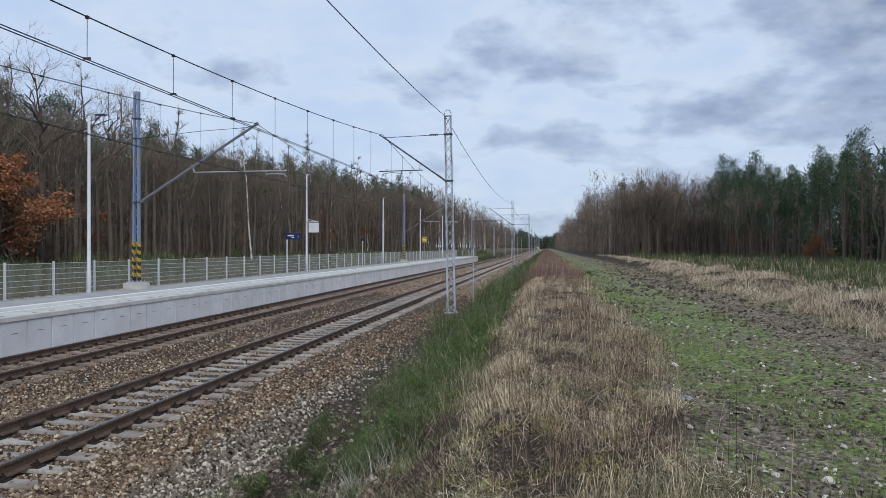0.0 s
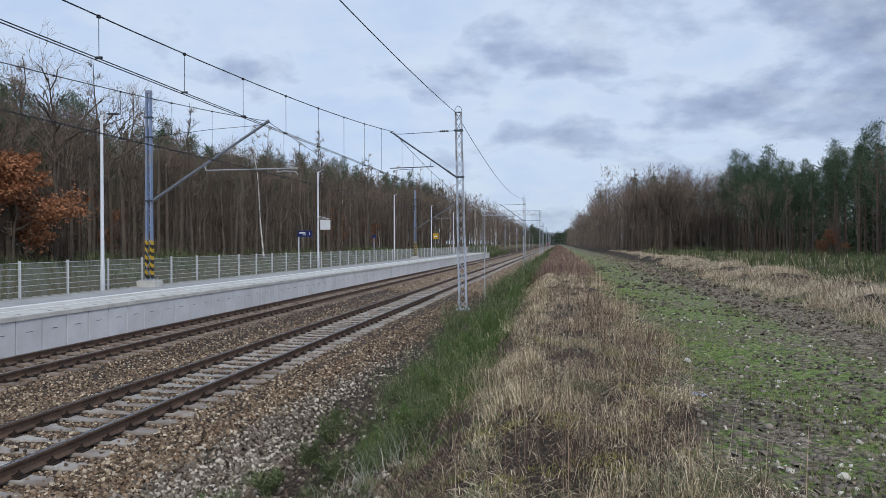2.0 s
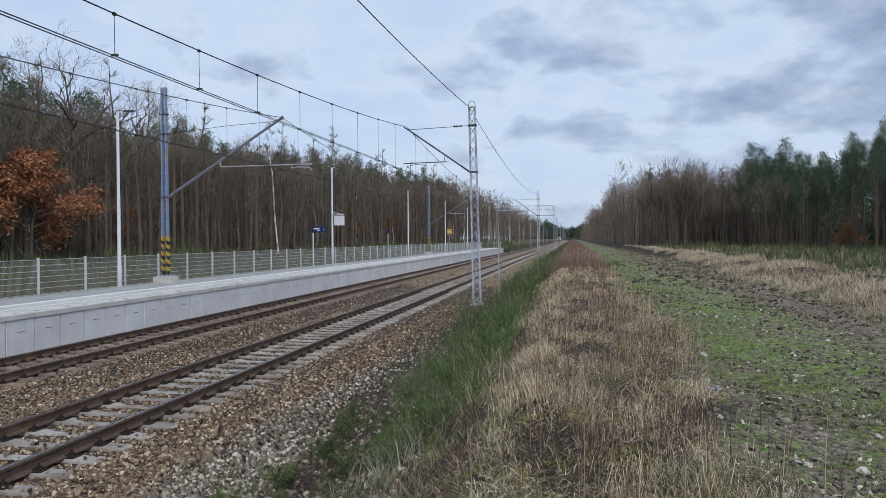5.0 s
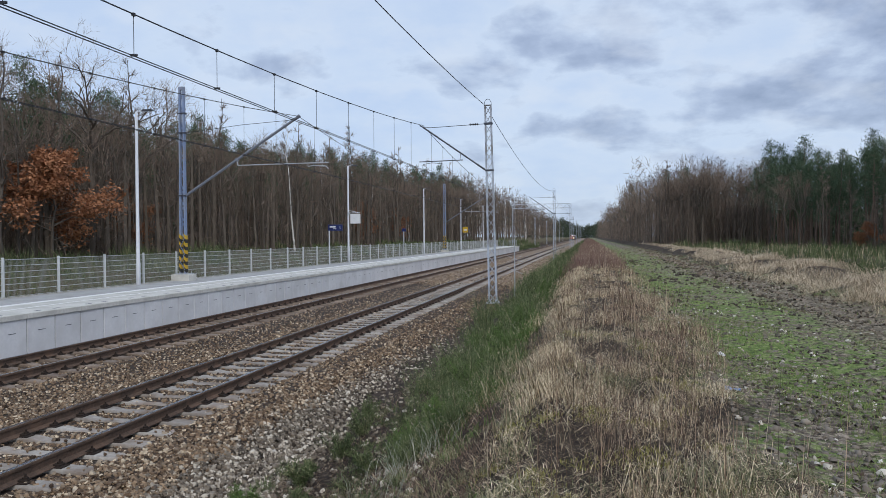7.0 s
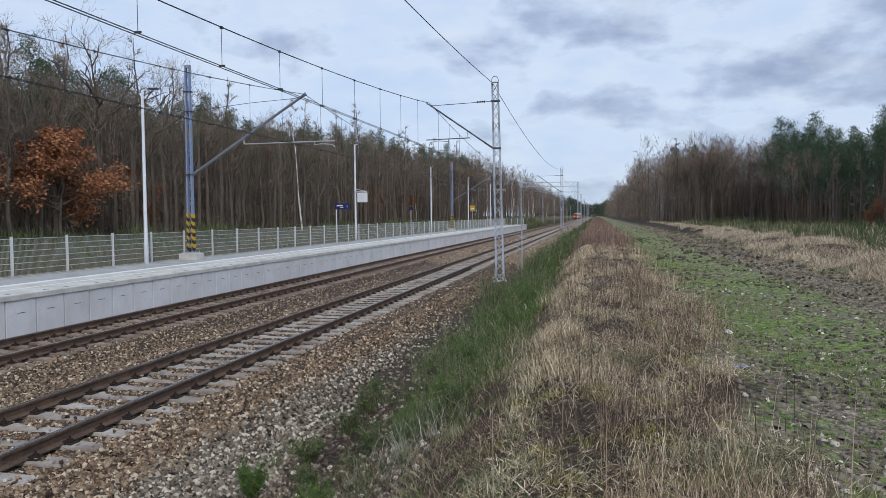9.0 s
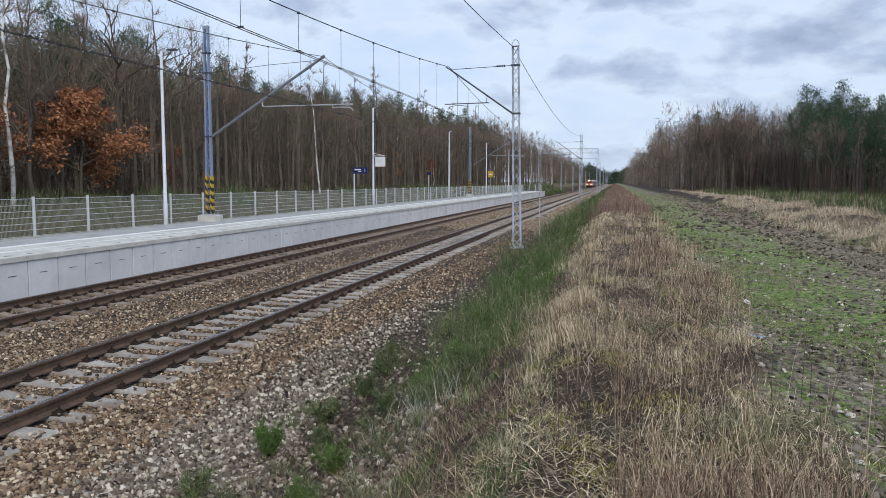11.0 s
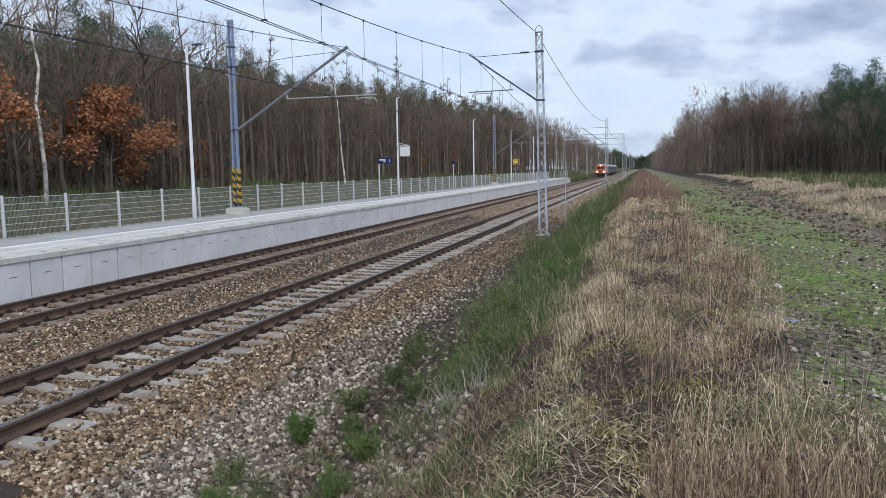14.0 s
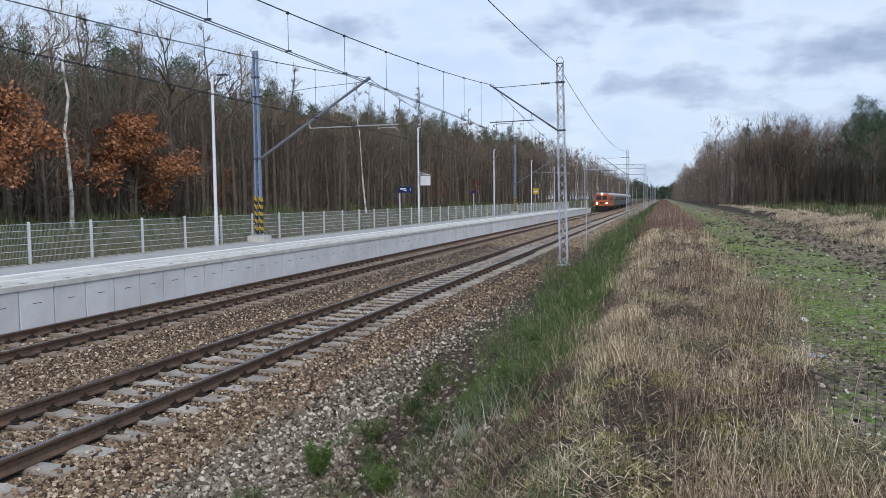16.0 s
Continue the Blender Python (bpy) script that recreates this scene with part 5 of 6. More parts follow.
def needle_shrub(name, x, y, r, h, n, label, seed, material="seedling"):
    """A small bushy pine: upright shoots set with needles."""
    g = np.random.default_rng(seed)
    t = thing(name, pose(x, y, float(ground_z(x, y))), label, "shrub", "small green shrubs")
    st = Build()
    tips = []
    for k in range(9):
        a = g.uniform(0, 6.28)
        q = Vector((math.cos(a) * r * g.uniform(0.1, 0.9), math.sin(a) * r * g.uniform(0.1, 0.9), h * g.uniform(0.55, 1.0)))
        st.tube([(0, 0, -0.03), q * 0.5 + Vector((0, 0, 0.03)), q], [0.012, 0.008, 0.004], 5)
        tips.append(q)
    part("stem", st, M["bark"], t)
    k = g.integers(0, len(tips), n)
    T = np.array([tuple(q) for q in tips])[k]
    f = g.uniform(0.25, 1.0, n)[:, None]
    p = T * f + g.normal(0, 0.02, (n, 3))
    sticks("needles", p, g.normal(0, 0.8, (n, 3)) + np.array([0, 0, 0.45]), g.uniform(0.04, 0.11, n), 0.008, M[material], "", "", seed + 1, parent=t)
    return t


for i, (x, y, r, h, n, mt) in enumerate([(3.33, 8.1, 0.22, 0.36, 1100, "seedling"), (3.45, 9.5, 0.3, 0.32, 900, "broom"), (3.7, 10.6, 0.22, 0.3, 600, "broom"), (3.05, 6.9, 0.2, 0.26, 600, "broom"), (3.3, 6.3, 0.22, 0.26, 500, "seedling"),
                                          (4.4, 7.4, 0.2, 0.3, 600, "seedling"), (4.25, 9.9, 0.25, 0.3, 700, "broom"), (-2.4, 27.8, 0.2, 0.28, 500, "broom"), (-2.6, 14.6, 0.15, 0.2, 350, "broom"), (5.3, 12.5, 0.3, 0.5, 900, "seedling"), (5.6, 15.0, 0.3, 0.55, 900, "seedling"), (5.7, 18.0, 0.35, 0.6, 900, "seedling"), (5.5, 21.5, 0.35, 0.6, 800, "seedling"), (5.8, 25.0, 0.4, 0.65, 800, "seedling"), (5.6, 30.0, 0.4, 0.65, 700, "seedling"), (3.6, 12.0, 0.3, 0.4, 800, "broom"), (5.2, 10.4, 0.3, 0.4, 900, "seedling"), (5.5, 13.7, 0.35, 0.5, 900, "seedling"), (5.2, 16.5, 0.35, 0.5, 900, "seedling"), (5.75, 19.8, 0.4, 0.55, 900, "seedling"), (5.3, 23.5, 0.4, 0.6, 900, "seedling"), (5.75, 28.0, 0.45, 0.65, 900, "seedling"), (5.5, 34.0, 0.5, 0.7, 900, "seedling"), (5.8, 39.0, 0.5, 0.7, 900, "seedling"), (4.6, 6.2, 0.18, 0.22, 500, "seedling"), (4.0, 8.4, 0.25, 0.26, 700, "broom"), (3.3, 13.2, 0.25, 0.35, 600, "broom")]):
    needle_shrub("small_shrub", x, y, r * 1.3, h * 1.25, int(n * 2.6), "bushy bright green pine seedling" if mt == "seedling" else "low dark green broom shrub by the ballast", 300 + i * 3, mt)


def lane_plants():
    # short grass in patches over the field track
    x, y, g = spread(90000, 8.8, 14.2, 3.0, 110, 1.55, 61)
    pat = np.sin(x * 2.1 + 0.8 * np.sin(y * 0.7)) + np.sin(y * 1.1 + x) * 0.6 + 0.5 * np.sin(x * 5 + y * 3.1)
    rut = (x > 11.7 + 0.02 * y) & (x < 13.2 + 0.03 * y)
    keep = (pat + 0.6 * g.normal(size=len(x)) > 0.35) & ~(rut & (g.random(len(x)) < 0.88))
    x, y = x[keep], y[keep]
    blades("lane_grass", on_ground(x, y), g.uniform(0.025, 0.1, len(x)), 0.0075 * np.clip(y / 14, 0.7, 5), g.uniform(0.2, 0.9, len(x)), M["moss"], "short green grass in patches on the field track", "grass", 62)
    x, y, g = spread(4000, 8.7, 14.6, 3.0, 60, 1.6, 63)
    blades("lane_straw", on_ground(x, y, 0.005), g.uniform(0.03, 0.11, len(x)), 0.005 * np.clip(y / 14, 0.8, 5), g.uniform(0.9, 1.0, len(x)), M["straw"], "dead grass scattered on the field track", "grass", 64)
    x, y, g = spread(8000, 8.6, 14.5, 3.0, 45, 1.5, 65)
    keep = g.random(len(x)) < np.where(x < 11, 1.0, 0.5)
    x, y = x[keep], y[keep]
    stones("path_pebbles", on_ground(x, y, 0.004), 0.019, M["pebble"], "pale and grey pebbles bedded in the field track", 66, 0.55)
    x, y, g = spread(1300, 8.7, 12.4, 3.0, 40, 1.3, 67)
    stones("path_stones", on_ground(x, y, 0.008), 0.024, M["pebble"], "larger stones lying on the field track", 68, 0.8)
    x, y, g = spread(4000, 8.8, 14.4, 3.0, 60, 1.4, 167)
    keep = (patch_noise(x, y, 0.9, 905) > 0.45) | (x > 11.7)
    stones("soil_clods", on_ground(x, y, 0.004)[keep], 0.026 * np.clip(y[keep] / 14, 0.8, 2.5)[:, None], M["soil"], "dark clods of soil on the field track", 168, 0.6)
    g = np.random.default_rng(133)
    x, y = g.uniform(9.0, 14.0, 7000), g.uniform(-7.0, 3.2, 7000)
    blades("near_lane_grass", on_ground(x, y), g.uniform(0.02, 0.08, 7000), 0.008, g.uniform(0.2, 0.9, 7000), M["moss"], "short grass on the nearer field track", "grass", 134)
    # leaf litter trodden into the ruts
    x, y, g = spread(26000, 9.0, 14.6, 3.0, 120, 1.4, 165)
    rut = (x > 11.6 + 0.02 * y) & (x < 13.8 + 0.03 * y)
    keep = rut | (g.random(len(x)) < 0.14)
    x, y = x[keep], y[keep]
    n = len(x)
    dr = g.normal(0, 1, (n, 3)) * np.array([1, 1, 0.25])
    sticks("leaf_litter", on_ground(x, y, 0.012), dr, g.uniform(0.03, 0.08, n) * np.clip(y / 16, 1, 4), 0.03 * np.clip(y / 18, 0.8, 4), M["litter"], "dead leaves trodden into the ruts", "litter", 166)
    # verge of bent dry grass
    x, y, g, k = clumped(32000, 330, 13.9, 17.3, 12, 140, 1.2, 0.3, 69)
    x = x + 0.035 * np.clip(y - 20, 0, 80)
    blades("verge_grass", on_ground(x, y), g.uniform(0.25, 0.7, len(x)), 0.011 * np.clip(y / 25, 0.8, 4), g.uniform(0.45, 0.98, len(x)), M["pale_straw"], "bent straw-coloured grass along the verge", "grass", 70, arch=0.9)
    # young plantation of low green bushes behind the verge
    nb, per = 620, 75
    cx, cy, g = spread(nb, 16.5, 42, 22, 165, 1.0001, 71)
    cx = cx + 0.03 * np.clip(cy - 30, 0, 70)
    R, Hh = g.uniform(0.4, 0.9, nb), 0.35 + 1.05 * g.random(nb) ** 1.6
    k = np.repeat(np.arange(nb), per)
    n = nb * per
    o = g.normal(0, 1, (n, 3))
    o[:, 2] = np.abs(o[:, 2])
    o = o / np.linalg.norm(o, axis=1, keepdims=True) * g.uniform(0.3, 1.0, (n, 1))
    p = np.stack([cx[k] + o[:, 0] * R[k], cy[k] + o[:, 1] * R[k], ground_z(cx, cy)[k] + o[:, 2] * Hh[k]], 1)
    sticks("field_bushes", p, o + g.normal(0, 0.4, (n, 3)) + np.array([0, 0, 0.5]), g.uniform(0.15, 0.42, n), 0.03 * np.clip(p[:, 1] / 45, 0.8, 3), M["field"], "low green bushes over the cleared field", "shrubs", 72)
    x, y, g = spread(2600, 17, 42, 22, 150, 1.1, 73)
    blades("field_straw", on_ground(x, y), g.uniform(0.4, 1.0, len(x)), 0.02 * np.clip(y / 45, 0.8, 3), g.uniform(0.0, 0.5, len(x)), M["straw"], "dry stalks among the field bushes", "grass", 74)
    # behind the platform fence
    x, y, g, k = clumped(7000, 230, -10.8, -10.56, 15, 110, 1.2, 0.1, 175)
    x = np.clip(x, -11.0, -10.53)
    blades("fence_tufts", np.stack([x, y, np.full(len(x), 0.76)], 1), g.uniform(0.08, 0.26, len(x)), 0.012 * np.clip(y / 30, 0.8, 4), g.uniform(0.4, 0.97, len(x)), M["olive_grass"], "pale grass tufts along the foot of the fence", "grass", 176, arch=0.9)
    x, y, g = spread(20000, -15.5, -10.7, 16, 150, 1.2, 75)
    blades("fence_grass", on_ground(x, y), g.uniform(0.08, 0.3, len(x)), 0.014 * np.clip(y / 30, 0.8, 4), g.uniform(0.2, 0.9, len(x)), M["broom"], "rough grass behind the platform fence", "grass", 76)
    x, y, g, k = clumped(16000, 150, -17.5, -12.5, 16, 150, 1.15, 0.5, 77)
    hh = np.random.default_rng(10).uniform(0.25, 0.9, 150)[k]
    blades("edge_bushes", on_ground(x, y), hh * g.uniform(0.5, 1.1, len(x)), 0.02 * np.clip(y / 30, 0.8, 4), g.uniform(0.1, 0.6, len(x)), M["broom"], "dark bushes along the edge of the wood", "shrubs", 78)


lane_plants()

# one pale boulder and a scrap of blue wrapping on the field track
stones("pale_boulder", np.array([(9.2, 11.2, 0.93)]), 0.06, M["sign_white"], "pale rounded boulder on the field track", 401, 0.7, "").update_tag()
M["blue_wrap"] = mat("blue_plastic", (0.10, 0.22, 0.55), (0.35, 0.45, 0.65), 0.4, 0, 20)
wrap = thing("plastic_litter", pose(8.87, 8.63, 0.94), "crumpled scrap of blue plastic wrapping", "litter")
wb = Build()
wr = random.Random(9)
wb.add([(i * 0.035 - 0.07 + wr.uniform(-0.01, 0.01), j * 0.035 - 0.05 + wr.uniform(-0.01, 0.01), wr.uniform(0.0, 0.05)) for j in range(4) for i in range(5)], [(j * 5 + i, j * 5 + i + 1, j * 5 + i + 6, j * 5 + i + 5) for j in range(3) for i in range(4)])
part("wrapper", wb, M["blue_wrap"], wrap)


# ---- trees ----
def wobble(g, p, q, n, amp):
    p, q = Vector(p), Vector(q)
    L = (q - p).length
    out = [p.lerp(q, i / n) + Vector(g.normal(0, amp * L, 3)) * (1 if 0 < i < n else 0) for i in range(n + 1)]
    return out


def bare_tree(seed, H, spreadr, first, limbs, twigs, bark, label, leafy=0, name="bare_tree"):
    """A leafless tree: trunk, forking limbs and fine twigs; leafy adds withered leaves."""
    g = np.random.default_rng(seed)
    t = thing(name, pose(0, -500, -50), label, "tree", "woodland trees")
    b = Build()
    lean = g.normal(0, 0.03, 2) * H
    tr = wobble(g, (0, 0, -0.2), (lean[0], lean[1], H), 8, 0.008)
    r0 = 0.0075 * H + 0.012 if name == "birch_tree" else 0.011 * H + 0.02
    b.tube(tr, [r0 * (1 - 0.9 * i / 8) for i in range(9)], 6, cap=False)
    ends = []
    lb = Build() if name == "birch_tree" else b
    for k in range(limbs):
        f = first + (0.97 - first) * (k + g.random()) / limbs
        i = min(7, int(f * 8))
        p = tr[i].lerp(tr[i + 1], f * 8 - i)
        a = g.uniform(0, 6.28)
        L = spreadr * H * (1.1 - f) * g.uniform(0.6, 1.2)
        q = p + Vector((math.cos(a) * L * 0.8, math.sin(a) * L * 0.8, L * g.uniform(0.45, 1.1) * (0.35 if spreadr > 0.6 else 1.0)))
        pts = wobble(g, p, q, 3, 0.05)
        rr = r0 * (1 - f) * (0.3 if name == "birch_tree" else 0.55) + 0.01
        lb.tube(pts, [rr, rr * 0.7, rr * 0.45, rr * 0.15], 4, cap=False)
        for s in range(5):
            u = 0.22 + 0.75 * (s + g.random()) / 5
            j = min(2, int(u * 3))
            p2 = pts[j].lerp(pts[j + 1], u * 3 - j)
            side = Vector(g.normal(0, 1, 3)).cross(q - p).normalized()
            d = (q - p).normalized() * 0.75 + side * 0.75 + Vector((0, 0, 0.2))
            ends.append((p2, p2 + d.normalized() * L * g.uniform(0.3, 0.6) * (1.15 - 0.5 * u)))
        ends.append((pts[1], q + (q - p) * 0.12))
    part("trunk", b, bark, t, smooth=True)
    if lb is not b:
        part("limb", lb, M["bark"], t, "thin dark limbs", smooth=True)
    P0, P1 = np.array([tuple(x[0]) for x in ends]), np.array([tuple(x[1]) for x in ends])
    ln_ = np.linalg.norm(P1 - P0, axis=1)
    sticks("branches", P0, P1 - P0, ln_, 0.0028 * H, M["twig"], "", "", seed + 3, parent=t).name = "branch"
    n = twigs
    e = g.integers(0, len(ends), n)
    f = g.uniform(0.15, 1.0, (n, 1))
    p = P0[e] + (P1 - P0)[e] * f
    way = (P1 - P0)[e] / ln_[e][:, None]
    way = way * 0.9 + np.cross(way, g.normal(0, 1, (n, 3))) * 0.7 + np.array([0, 0, 0.15])
    ob = sticks("twigs", p, way, g.uniform(0.02, 0.055, n) * H * (1.25 - 0.6 * f[:, 0]), 0.0006 * H + 0.006, M["twig"], "", "", seed + 1, parent=t)
    ob.name = "crown"
    if leafy:
        e = g.integers(0, len(ends), leafy)
        p = np.array([tuple(x[0]) for x in ends])[e] + (np.array([tuple(x[1]) for x in ends])[e] - np.array([tuple(x[0]) for x in ends])[e]) * g.uniform(0.2, 1.15, (leafy, 1)) + g.normal(0, 0.22, (leafy, 3))
        lf = sticks("leaves", p, g.normal(0, 1, (leafy, 3)) - np.array([0, 0, 0.4]), g.uniform(0.10, 0.2, leafy), 0.13, M["leaf_brown"], "withered rust-brown leaves", "", seed + 2, parent=t)
        lf.name = "foliage"
    return t


def forked_tree(seed, H, bole, angle, label):
    """A broad leafless crown: the bole forks again and again into ever finer twigs."""
    g = np.random.default_rng(seed)
    t = thing("bare_tree", pose(0, -500, -50), label, "tree", "woodland trees")
    b = Build()
    top = Vector((g.normal(0, 0.02) * H, g.normal(0, 0.02) * H, bole * H))
    r0 = 0.011 * H + 0.02
    b.tube(wobble(g, (0, 0, -0.2), top, 4, 0.012), [r0, r0 * 0.9, r0 * 0.8, r0 * 0.7, r0 * 0.65], 6, cap=False)
    fine = [[], [], [], []]

    def grow(p, d, L, r, depth):
        q = p + d * L
        mid = p.lerp(q, 0.5) + Vector(g.normal(0, 0.05 * L, 3))
        if depth < 3:
            b.tube([p, mid, q], [r, r * 0.85, r * 0.7], 4, cap=False)
        else:
            for a, c in ((p, mid), (mid, q)):
                fine[0].append(tuple(a))
                fine[1].append(tuple(c - a))
                fine[2].append((c - a).length * 1.08)
                fine[3].append(r * 2)
        if depth == 6:
            return
        for k in range(2 if g.random() < 0.55 else 3):
            side = d.cross(Vector(g.normal(0, 1, 3))).normalized()
            a = radians(angle * g.uniform(0.5, 1.35))
            nd = (d * math.cos(a) + side * math.sin(a) + Vector((0, 0, 0.10))).normalized()
            grow(mid.lerp(q, g.uniform(0.2, 1.0)), nd, L * g.uniform(0.66, 0.86), r * 0.62, depth + 1)

    n = 4
    for k in range(n):
        a = 6.283 * (k + 0.5 * g.random()) / n
        up = g.uniform(0.9, 1.6) if angle > 28 else g.uniform(1.6, 2.6)
        grow(top, Vector((math.cos(a), math.sin(a), up)).normalized(), (1 - bole) * H * 0.27, r0 * 0.5, 0)
    grow(top, Vector((0, 0, 1)), (1 - bole) * H * 0.3, r0 * 0.55, 0)
    part("trunk", b, M["bark"], t, smooth=True)
    sticks("twigs", np.array(fine[0]), np.array(fine[1]), np.array(fine[2]), np.maximum(np.array(fine[3]), 0.011), M["twig"], "", "", seed + 1, parent=t).name = "crown"
    return t


def pine(seed, H, first, clumps, label):
    """A forest pine: bare lower trunk and an uneven crown of needle tufts."""
    g = np.random.default_rng(seed)
    t = thing("pine_tree", pose(0, -500, -50), label, "tree", "woodland trees")
    b = Build()
    tr = wobble(g, (0, 0, -0.2), (g.normal(0, 0.02) * H, g.normal(0, 0.02) * H, H), 6, 0.006)
    r0 = 0.010 * H + 0.02
    b.tube(tr, [r0 * (1 - 0.93 * i / 6) for i in range(7)], 6, cap=False)
    P, W = [], []
    for k in range(clumps):
        f = first + (1.0 - first) * ((k + g.random()) / clumps) ** 0.85
        i = min(5, int(f * 6))
        p = tr[i].lerp(tr[i + 1], f * 6 - i)
        a = k * 2.4 + g.normal(0, 0.4)
        L = H * (0.015 + 0.22 * (1 - f) ** 0.7) * g.uniform(0.6, 1.25)
        q = p + Vector((math.cos(a) * L, math.sin(a) * L, L * g.uniform(-0.05, 0.45)))
        if k % 2 == 0:
            b.tube([p, q], [0.02, 0.006], 3, cap=False)
        for s in range(3):
            P.append(tuple(p.lerp(q, 0.45 + 0.27 * s) + Vector(g.normal(0, 0.10, 3))))
            W.append(0.24 if s < 2 else 0.3)
    for k in range(7):
        f = g.uniform(0.15, first)
        p = tr[0].lerp(tr[-1], f)
        a = g.uniform(0, 6.28)
        b.tube([p, p + Vector((math.cos(a), math.sin(a), g.uniform(-0.1, 0.3))) * g.uniform(0.4, 1.3)], [0.014, 0.004], 3, cap=False)
    part("trunk", b, M["pine_bark"], t, smooth=True)
    P, W = np.array(P), np.array(W)
    m = 12
    p = np.repeat(P, m, 0) + g.normal(0, 0.19, (len(P) * m, 3))
    n = len(p)
    ob = sticks("needles", p, g.normal(0, 0.8, (n, 3)) + np.array([0, 0, 0.6]), np.repeat(W, m) * g.uniform(0.6, 1.4, n), 0.045, M["needle"], "", "", seed + 1, parent=t)
    ob.name = "crown"
    return t


BARES = [bare_tree(500 + i, h, sp, f, l, tw, M["bark"], "bare grey-brown broadleaf tree at the edge of the wood") for i, (h, sp, f, l, tw) in enumerate([(10.0, 0.26, 0.22, 16, 800), (11.0, 0.25, 0.25, 17, 850), (9.0, 0.28, 0.18, 15, 750), (12.0, 0.46, 0.40, 20, 2600), (7.0, 0.30, 0.12, 14, 650)])]
FORKED = [forked_tree(520 + i, h, bo, an, "bare broadleaf tree with a finely branched crown") for i, (h, bo, an) in enumerate([(12.0, 0.42, 34), (11.5, 0.36, 31), (11.0, 0.3, 24), (12.0, 0.34, 22)])]
BIRCH = [bare_tree(540 + i, h, 0.24, 0.45, 12, 700, M["birch_bark"], "slender white-barked birch with bare twigs", name="birch_tree") for i, h in enumerate((11.5, 10.0))]
OAK = [bare_tree(560 + i, 6.0, 0.8, 0.2, 22, 300, M["bark"], "young oak holding rust-brown withered leaves", leafy=8500, name="oak_tree") for i in range(2)]
PINES = [pine(580 + i, h, f, c, "dark green pine with a bare lower trunk") for i, (h, f, c) in enumerate([(11.0, 0.42, 60), (12.0, 0.5, 58), (10.0, 0.36, 60), (12.5, 0.55, 54)])]


def plant(kind, x, y, s, r):
    t = copy_thing(kind, Matrix.Translation((x, y, float(ground_z(x, y)))) @ Matrix.Rotation(r.uniform(0, 6.28), 4, "Z") @ Matrix.Diagonal((s, s, s * r.uniform(0.94, 1.08), 1)))
    return t


def left_wood():
    r = random.Random(3)
    # edge rows of bare trees, pines behind
    for k in range(140):
        y = 14 + 150 * ((k + r.random()) / 140) ** 1.1
        plant(r.choice(BARES[:3] + BARES[4:]), -15.4 - 6.5 * r.random() ** 1.2, y, r.uniform(0.66, 0.94) * (1 + 0.003 * y), r)
    for k in range(14):
        plant(r.choice(BIRCH), -17 - 5 * r.random(), 62 + 118 * (k + r.random()) / 14, r.uniform(0.66, 0.8) * (1 + 0.003 * k * 8), r)
    for k in range(230):
        y = 14 + 170 * ((k + r.random()) / 230) ** 1.1
        plant(r.choice(PINES), -20.5 - 9 * r.random(), y, r.uniform(0.64, 0.82) * (1.0 + 0.0035 * max(0, y - 30)), r)
    for k in range(40):
        y = 160 + 200 * (k + r.random()) / 40
        plant(r.choice(BARES[:3] + FORKED[2:] + BIRCH), -13.5 - 9 * r.random(), y, r.uniform(1.1, 1.4), r)
    for k in range(30):
        y = 180 + 260 * (k + r.random()) / 30
        plant(r.choice(PINES), -25 - 8 * r.random(), y, r.uniform(1.1, 1.3), r)
    # trees that stand out
    plant(BIRCH[0], -15.0, 24.1, 0.95, r)
    plant(BIRCH[1], -15.0, 54.6, 0.98, r)
    copy_thing(OAK[0], pose(-15.9, 28.9, float(ground_z(-15.9, 28.9))) @ Matrix.Diagonal((0.98, 0.98, 0.78, 1)))
    plant(OAK[1], -15.8, 21.0, 0.88, r)
    plant(OAK[1], -18.5, 38.0, 0.62, r)
    plant(OAK[0], -18.5, 84.0, 0.75, r)
    plant(OAK[1], -19.0, 100.0, 0.8, r)
    for x, y, sc, k in ((-17.0, 33.2, 0.98, 0), (-18.0, 43.0, 0.86, 1), (-18.5, 25.5, 0.92, 1), (-17.5, 38.0, 0.9, 0), (-18.5, 51.0, 0.85, 1), (-17.0, 58.0, 0.95, 2), (-16.5, 28.5, 0.78, 2), (-18, 21.5, 0.9, 3)):
        plant(FORKED[k], x, y, sc, r)
    for k in range(22):
        plant(r.choice(FORKED[2:]), -16 - 4 * r.random(), 30 + 130 * (k + r.random()) / 22, r.uniform(0.68, 0.84) * (1 + 0.02 * k), r)


def right_edge(y):
    """Where the wood on the far side of the field begins."""
    return float(np.interp(y, [40, 80, 110, 126, 132, 150, 450, 1400], [44, 40, 35, 31, 20, 18, 15.5, 14]))


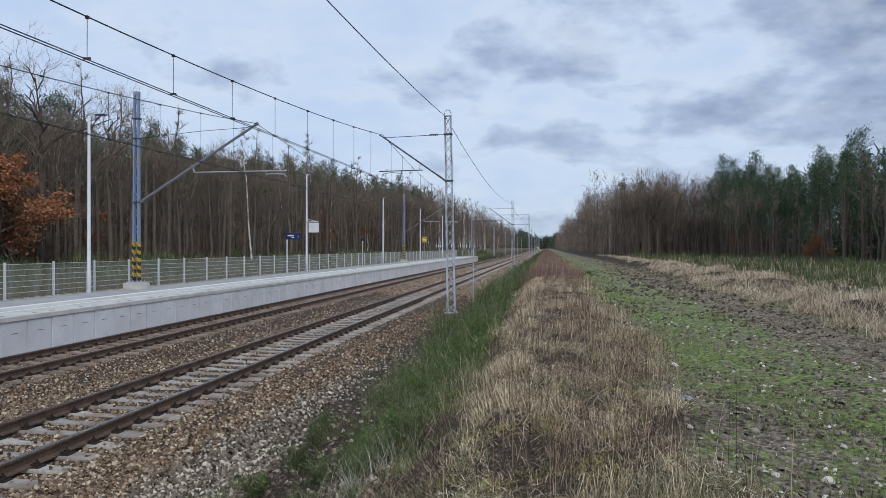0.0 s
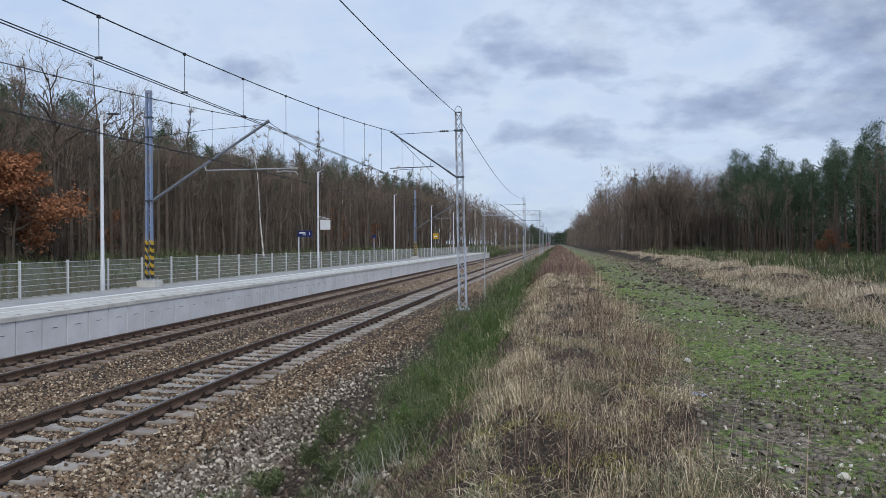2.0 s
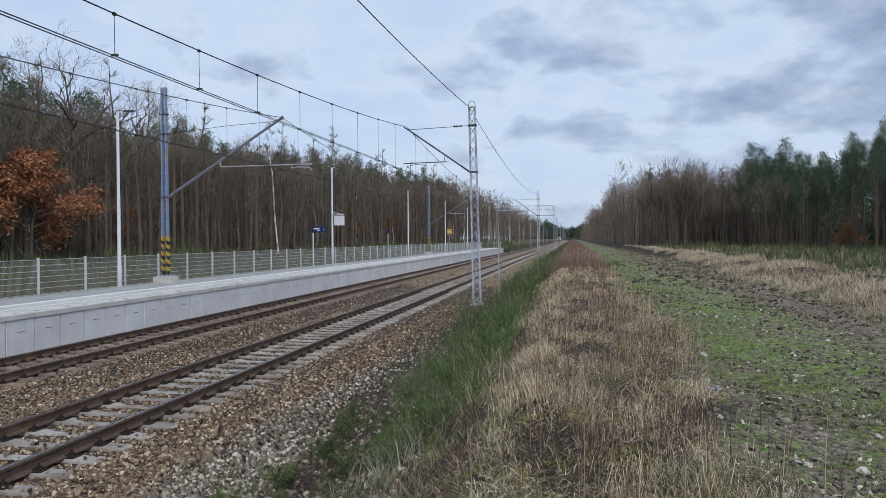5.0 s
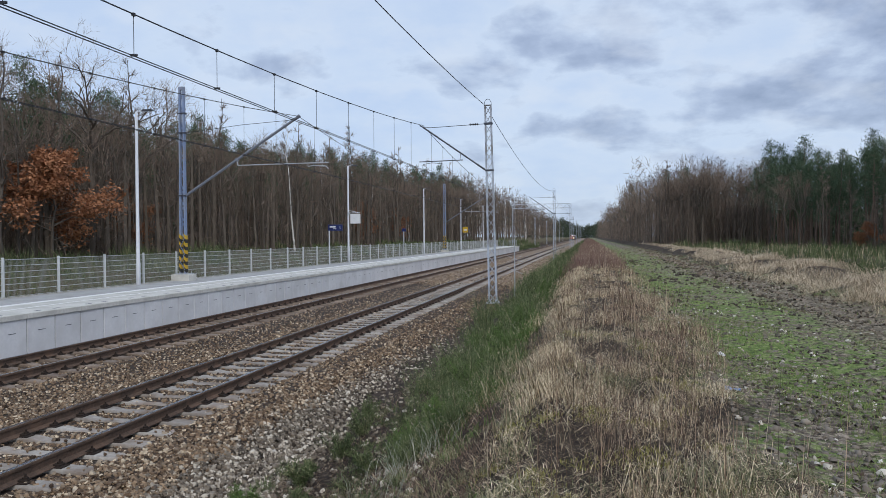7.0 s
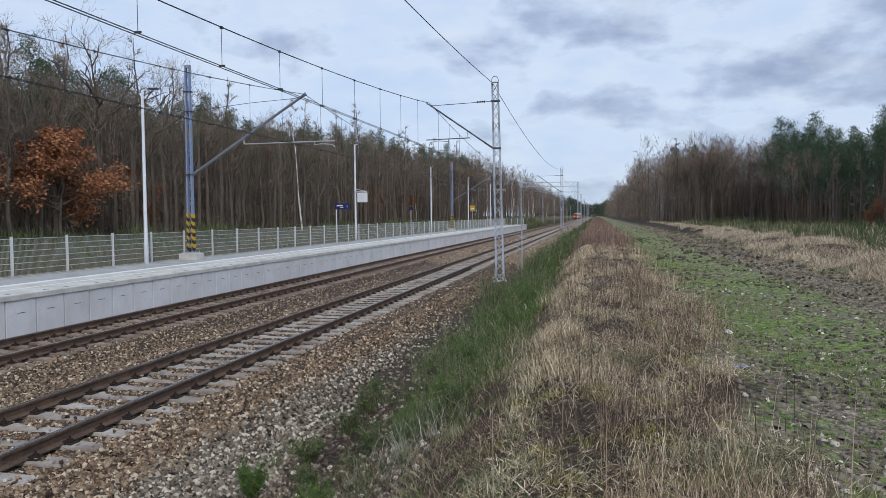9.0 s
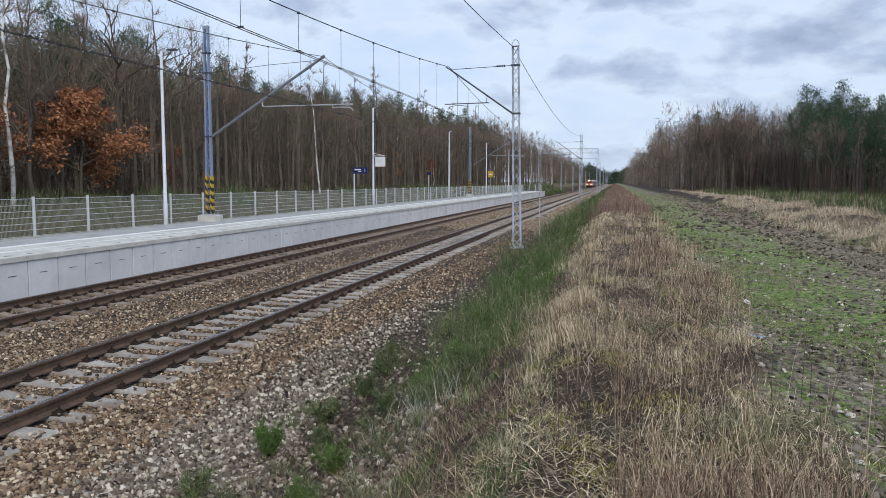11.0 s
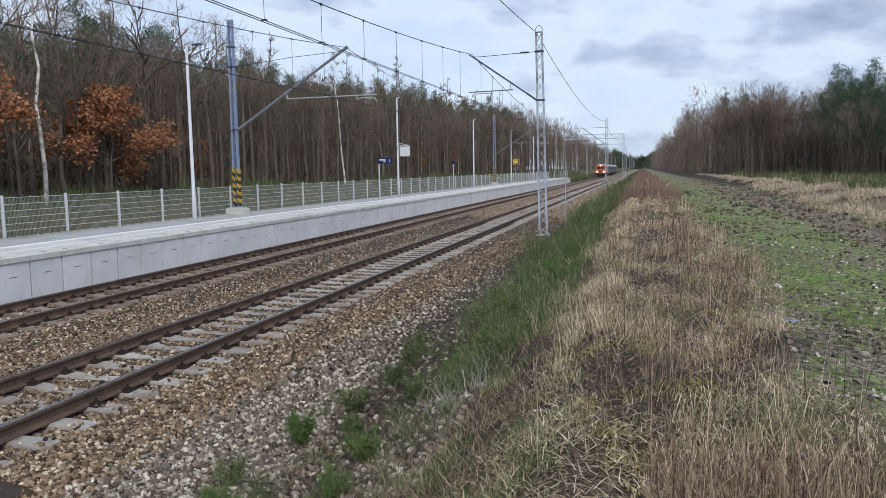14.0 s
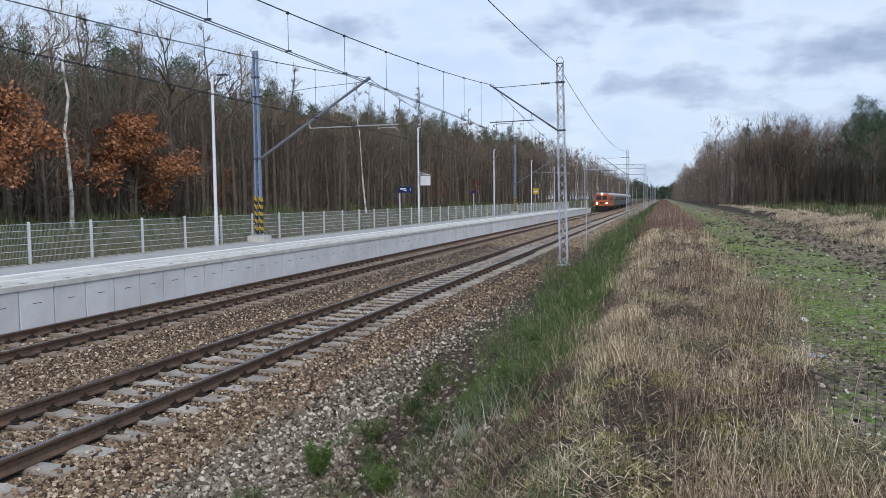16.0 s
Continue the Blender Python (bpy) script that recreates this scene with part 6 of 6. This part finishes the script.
def right_wood():
    r = random.Random(4)
    for k in range(95):
        y = 62 + 62 * (k + r.random()) / 95
        plant(r.choice(PINES), right_edge(y) + 9 * r.random(), y, r.uniform(0.92, 1.14), r)
    for k in range(22):
        y = 66 + 62 * (k + r.random()) / 22
        plant(r.choice(BARES + FORKED[2:]), right_edge(y) - 1.5 * r.random(), y, r.uniform(0.7, 0.95), r)
    for k in range(60):
        y = 126 + 14 * r.random()
        x = 19 + 24 * (k + r.random()) / 60
        plant(r.choice(FORKED + BARES[:3]) if x < 37 else r.choice(PINES), x, y, r.uniform(1.08, 1.4), r)
    for k in range(52):
        y = 134 + 240 * ((k + r.random()) / 52) ** 1.4
        plant(r.choice(BARES[:3] + FORKED + PINES[:1]), right_edge(y) + 9 * r.random(), y, r.uniform(1.05, 1.4), r)


left_wood()
right_wood()
plant(OAK[0], 38.5, 92.0, 0.5, random.Random(1))
for t in BARES + FORKED + BIRCH + OAK + PINES:
    for o in (*t.children_recursive, t):
        bpy.data.objects.remove(o)


def far_wood(name, trees, per, x0, x1, y0, y1, h0, h1, first, rad, size, seed, label, mat_name="needle", power=1.02, trunks=True, width=None, grow=0.0, lift=0.5):
    """A stand of trees too deep in the wood to tell apart: crowns of tufts round their trunks, one mesh."""
    cx, cy, g = spread(trees, x0, x1, y0, y1, power, seed)
    H = g.uniform(h0, h1, trees) * ((0.75 + grow * cy) if grow else 1.0)
    n = trees * per
    k = np.repeat(np.arange(trees), per)
    f = first + (1 - first) * g.random(n) ** 0.9
    a, q = g.uniform(0, 6.283, n), rad * (1.08 - f) ** 0.7 * np.sqrt(g.random(n)) * 1.4
    x, y = cx[k] + np.cos(a) * q, cy[k] + np.sin(a) * q
    z = ground_z(cx, cy)[k] + H[k] * f
    p, h, w = np.stack([x, y, z], 1), size * g.uniform(0.6, 1.4, n), np.full(n, width or size * 0.16)
    sticks(name, p, g.normal(0, 1, (n, 3)) + np.array([0, 0, lift]), h, w, M[mat_name], label, "woods", seed + 1)
    if trunks:
        blades(name + "_trunks", np.stack([cx, cy, ground_z(cx, cy) - 0.2], 1), H * 0.95, 0.18, g.uniform(0, 0.06, trees), M["bark"], "dim trunks deep in the wood", "woods", seed + 2)


far_wood("deep_wood", 620, 100, -42, -26, 12, 200, 8.6, 10.6, 0.2, 1.8, 0.7, 81, "dark depth of the pine wood beyond the platform")
far_wood("deep_wood", 420, 75, -54, -40, 10, 300, 9.5, 11.0, 0.0, 2.8, 1.5, 181, "dark background of the pine wood beyond the platform", trunks=False)
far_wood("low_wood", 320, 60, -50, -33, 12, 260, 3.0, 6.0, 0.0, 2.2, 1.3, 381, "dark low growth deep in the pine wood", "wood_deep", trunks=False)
far_wood("pine_tops", 420, 130, -29, -22, 12, 190, 8.0, 9.4, 0.5, 1.3, 0.42, 481, "close rows of pine crowns behind the bare edge of the wood", grow=0.0041, width=0.07)
far_wood("underwood", 640, 110, -23, -15.8, 13, 170, 5.0, 9.6, 0.0, 1.3, 0.75, 281, "brown tangle of bare underwood among the trunks", "twig", width=0.02, trunks=True, grow=0.0041, lift=1.3)
far_wood("far_bare_wood", 300, 110, -36, -15, 175, 700, 13.0, 17.0, 0.1, 3.2, 1.7, 83, "far bare birch wood along the line", "twig", width=0.075, lift=1.5)
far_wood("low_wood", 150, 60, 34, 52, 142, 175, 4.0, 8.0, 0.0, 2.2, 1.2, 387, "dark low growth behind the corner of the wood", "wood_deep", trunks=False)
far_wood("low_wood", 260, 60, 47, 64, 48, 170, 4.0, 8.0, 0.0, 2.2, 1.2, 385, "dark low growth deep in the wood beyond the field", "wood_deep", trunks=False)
far_wood("deep_wood", 260, 60, 46, 62, 50, 150, 12.0, 14.5, 0.05, 2.6, 1.2, 85, "dark depth of the pine wood beyond the field")
far_wood("deep_wood", 220, 80, 26, 60, 138, 180, 11.0, 14.0, 0.05, 2.4, 0.9, 87, "dark depth of the mixed wood beyond the field", width=0.1)
far_wood("underwood", 200, 90, 19, 38, 124, 150, 5.0, 12.0, 0.0, 2.0, 1.1, 187, "bare brown underwood at the edge of the field", "twig", width=0.04, lift=1.6)
far_wood("far_bare_wood", 340, 130, 16.5, 34, 150, 800, 13.0, 17.5, 0.02, 2.6, 1.4, 89, "far bare wood beside the field track", "twig", width=0.075, lift=1.6)
far_wood("distant_wood", 260, 45, -60, -14, 690, 1400, 17.0, 22.0, 0.0, 5.0, 3.2, 91, "distant wood along the line", "wood_deep", trunks=False)
far_wood("distant_wood", 220, 45, 15, 60, 780, 1400, 16.0, 20.0, 0.0, 5.0, 3.2, 93, "distant wood along the field track", "wood_deep", trunks=False)
far_wood("distant_wood", 340, 60, -110, 110, 1420, 1500, 18.0, 26.0, 0.0, 6.0, 4.5, 95, "distant wood closing the view", "wood_deep", trunks=False)


def motions():
    """The train runs in along the platform track."""
    rows = [(0.0, 1120.0), (4.0, 815.0), (7.0, 602.0), (9.5, 446.0), (12.5, 300.0), (14.0, 235.0), (15.0, 195.0), (16.0, 158.0)]
    off = [0.0] + [17.2 + 24.9 * k for k in range(len(COACHES))]
    for ob, d in zip([LOCO] + COACHES, off):
        walk(ob, [(t, pose(TRACK_B, y + d, 0.0)) for t, y in rows])


motions()
